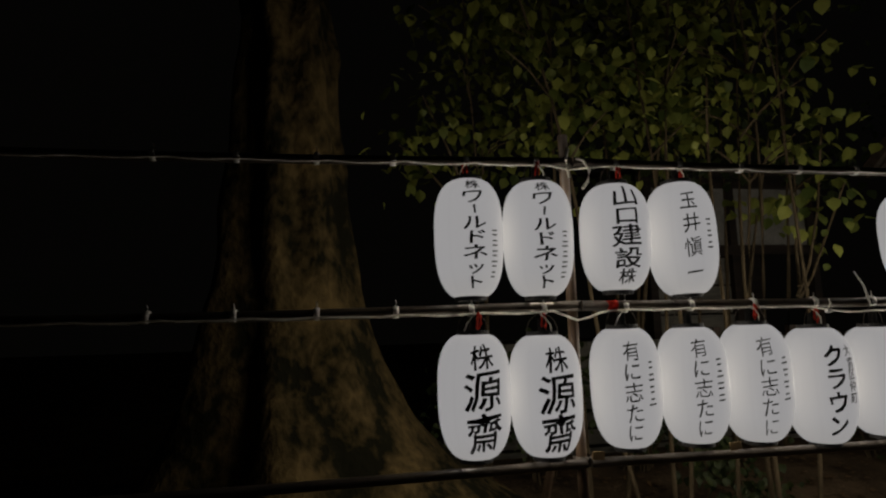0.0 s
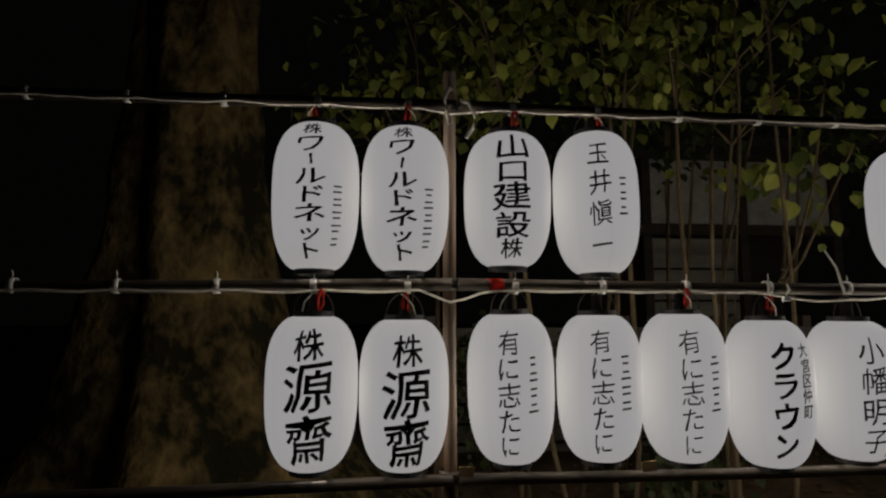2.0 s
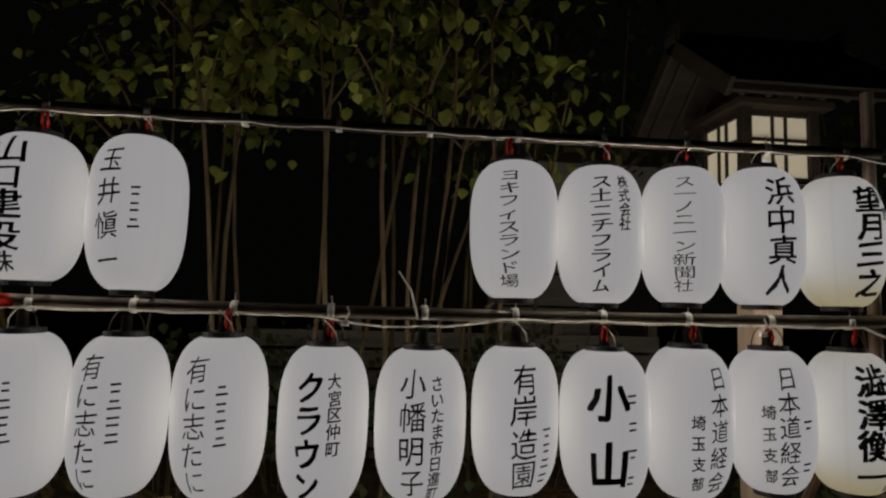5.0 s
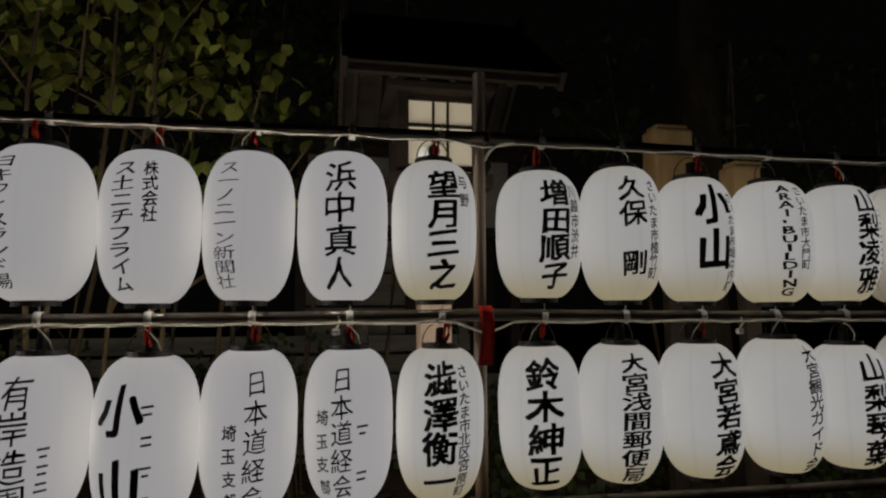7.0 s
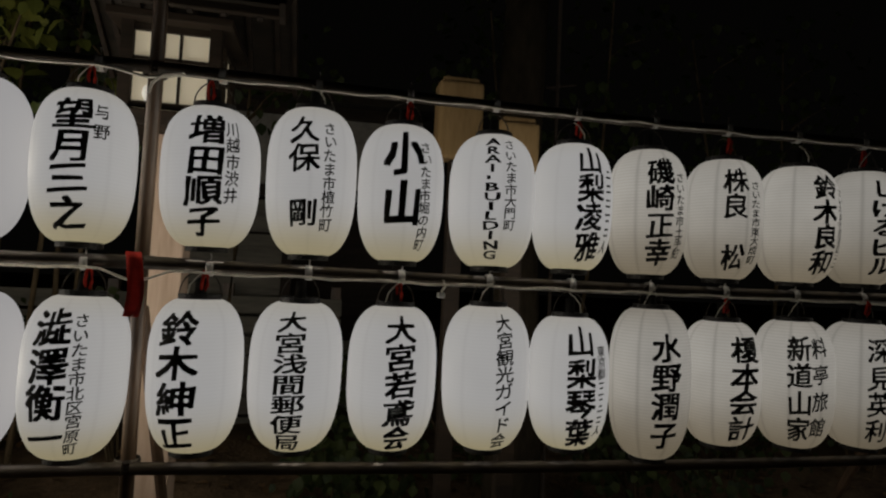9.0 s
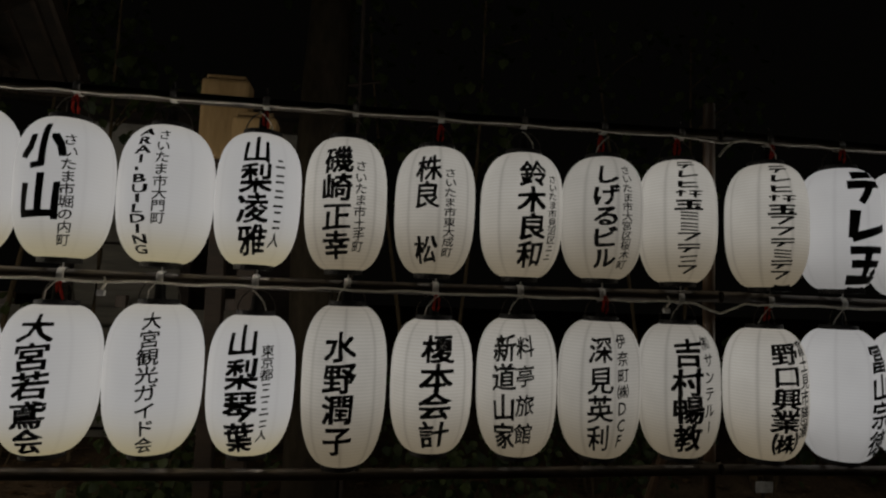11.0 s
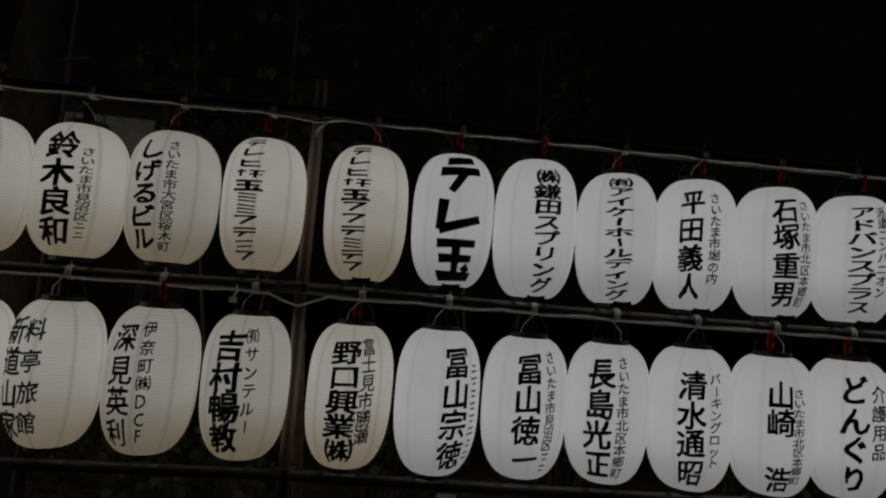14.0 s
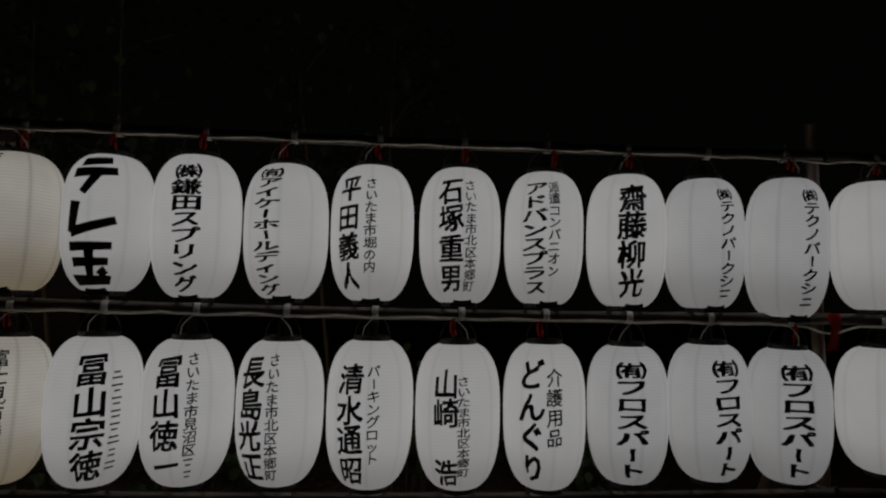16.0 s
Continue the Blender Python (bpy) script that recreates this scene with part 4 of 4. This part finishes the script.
sapling(1.95, 2.3, 2, 4.2, 420, 6, low=2.6, mat=LEAF_DIM, label=GREEN)
sapling(2.75, 2.4, 2, 4.2, 420, 7, low=2.5, mat=LEAF_DIM, label=GREEN)
sapling(5.9, 2.2, 2, 3.6, 400, 8, low=2.2, mat=LEAF_DIM, label=GREEN)
sapling(7.7, 2.5, 2, 3.7, 350, 9, low=2.2, mat=LEAF_DIM, label=GREEN)


def bush(x, y, r, h, count, seed):
    rnd = random.Random(seed)
    root = empty("low_bush", pose(x, y, 0.25), "low dark green leafy bush on the bank", "bush", "low bushes")
    centres = []
    for k in range(9):
        bm = bmesh.new()
        a = rnd.uniform(0, 6.28)
        q = Vector((math.cos(a) * r * rnd.uniform(0.3, 0.9), math.sin(a) * r * 0.7, h * rnd.uniform(0.4, 1)))
        tube(bm, [(0.04 * math.cos(a), 0.04 * math.sin(a), -0.1), q * 0.5 + Vector((0, 0, 0.08)), q], [0.01, 0.007, 0.003], 5)
        centres.append((q, r * 0.55))
        part("stem", bm, STEM, root, smooth=True)
    bm = bmesh.new()
    leaves(bm, centres, count, 0.05, rnd)
    part("foliage", bm, LEAF_DIM, root)


for i, (x, y, r, h) in enumerate(((0.75, 1.9, 0.4, 1.1), (1.35, 2.3, 0.5, 1.2), (2.2, 2.4, 0.5, 1.1), (3.1, 2.2, 0.5, 1.2), (2.35, 1.2, 0.35, 0.5), (4.2, 2.1, 0.5, 0.9), (5.2, 1.9, 0.5, 0.8),
                                (6.1, 1.2, 0.45, 0.55), (4.4, 1.2, 0.4, 0.5), (7.0, 1.8, 0.5, 0.8), (8.2, 1.9, 0.5, 0.9), (9.2, 1.6, 0.5, 0.7))):
    bush(x, y, r, h, 420, 40 + i)


# ---- board fence and dark hut behind ----
def fence():
    root = empty("board_fence", pose(0, 3.1, 0.3), "low weathered fence of horizontal boards among the trees", "fence")
    for k in range(7):
        bm = bmesh.new()
        box(bm, 2.65, 0, 0.1 + 0.16 * k, 3.5, 0.022, 0.135, 0.004)
        part("board", bm, WALLGREY, root)
    for x in (0.95, 1.8, 2.65, 3.5, 4.35):
        bm = bmesh.new()
        box(bm, x, 0.05, 0.6, 0.08, 0.07, 1.25, 0.005)
        part("fence_post", bm, POST, root)


fence()


def hut():
    root = empty("garden_hut", pose(3.0, 3.35, 0.35), "low hut with grey plaster panels between dark timbers behind trees", "hut")
    for k in range(2):
        bm = bmesh.new()
        box(bm, 0.45 + 0.95 * k, 0.03, 2.33, 0.87, 0.06, 0.62, 0.004)
        part("plaster_panel", bm, PLASTER, root, "grey plaster panel")
    for k in range(3):
        bm = bmesh.new()
        box(bm, -0.025 + 0.95 * k, 0, 1.35, 0.085, 0.09, 2.72, 0.006)
        part("timber_post", bm, DARKWOOD, root)
    for z, h in ((1.97, 0.10), (2.69, 0.10), (0.07, 0.12)):
        bm = bmesh.new()
        box(bm, 0.92, -0.005, z, 2.15, 0.095, h, 0.006)
        part("beam", bm, DARKWOOD, root)
    for k in range(2):
        for j in range(6):
            if k == 1 and j > 1:
                continue
            bm = bmesh.new()
            box(bm, 0.45 + 0.95 * k, 0.035, 0.28 + 0.295 * j, 0.865, 0.03, 0.275, 0.004)
            part("wall_board", bm, WALLGREY, root)
    bm = bmesh.new()
    box(bm, 0.92, 0.9, 1.3, 2.05, 0.05, 2.6, 0.004)
    part("back_wall", bm, DARKWOOD, root)
    bm = bmesh.new()
    box(bm, 0.92, 0.35, 2.86, 2.6, 1.9, 0.07, 0.01, pose(0, 0, 0, 12, 0, 0))
    part("roof", bm, ROOFING, root)


hut()


def litter():
    rnd = random.Random(5)
    bm = bmesh.new()
    for i in range(2500):
        x, y = rnd.uniform(-2.5, 10), rnd.uniform(0.1, 2.6)
        b = max(0.0, min(1.0, (y - 0.7) / 1.6))
        z = 0.42 * b * b * (3 - 2 * b) + 0.035
        leaf(bm, (x, y, z), Vector((rnd.uniform(-1, 1), rnd.uniform(-1, 1), rnd.uniform(-0.1, 0.2))).normalized(), Vector((0, 0, 1)), rnd.uniform(0.03, 0.06))
    tagged(part("fallen_leaves", bm, LITTER), "brown fallen leaves scattered over the soil", "leaves", kind="stuff")


litter()


# ---- small things on the rack ----
def card(x, z, y=-0.03, turn=0.0):
    bm = bmesh.new()
    box(bm, 0, 0, 0, 0.05, 0.003, 0.032, 0.001)
    ob = part("paper_tag", bm, STRAW)
    ob.matrix_basis = pose(x, y, z, 0, turn, 0)
    tagged(ob, "small tan paper tag clipped to the lower rail", "tag", "paper tags")


card(0.775, LOW_Z + 0.03, turn=4)
card(1.36, LOW_Z + 0.03, turn=-6)
card(2.99, LOW_Z + 0.03, turn=5)


def plug(x, z):
    root = empty("cable_plug", pose(x, -0.03, z), "white plastic cable plug beside the middle rail", "plug", "cable plugs")
    bm = bmesh.new()
    box(bm, 0, 0, 0, 0.024, 0.016, 0.018, 0.004)
    part("body", bm, TAPE, root)
    bm = bmesh.new()
    tube(bm, [(0, 0, 0.01), (0.012, -0.004, 0.03), (0.006, 0, 0.05)], 0.004, 6)
    part("lead", bm, CABLE, root)


plug(1.86, MID_Z - 0.045)
plug(3.23, MID_Z - 0.05)
plug(4.62, MID_Z - 0.06)
plug(6.47, MID_Z - 0.055)


def stick():
    bm = bmesh.new()
    tube(bm, [(2.085, -0.02, MID_Z - 0.03), (2.06, -0.02, MID_Z + 0.06), (2.02, -0.02, MID_Z + 0.12)], [0.005, 0.004, 0.003], 6)
    tagged(part("wire_end", bm, CABLE), "pale stiff wire end sticking up from the rail", "wire")


stick()


def plant_label():
    root = empty("plant_label", pose(7.29, 0.6, 0.0), "small pale plate on a thin stake behind the rack", "sign")
    bm = bmesh.new()
    box(bm, 0, 0.008, 0.40, 0.016, 0.01, 0.80, 0.002)
    part("stake", bm, DARKWOOD, root)
    bm = bmesh.new()
    box(bm, 0, 0, 0.785, 0.085, 0.006, 0.05, 0.002)
    part("plate", bm, STONE, root, "pale plastic plate")


plant_label()
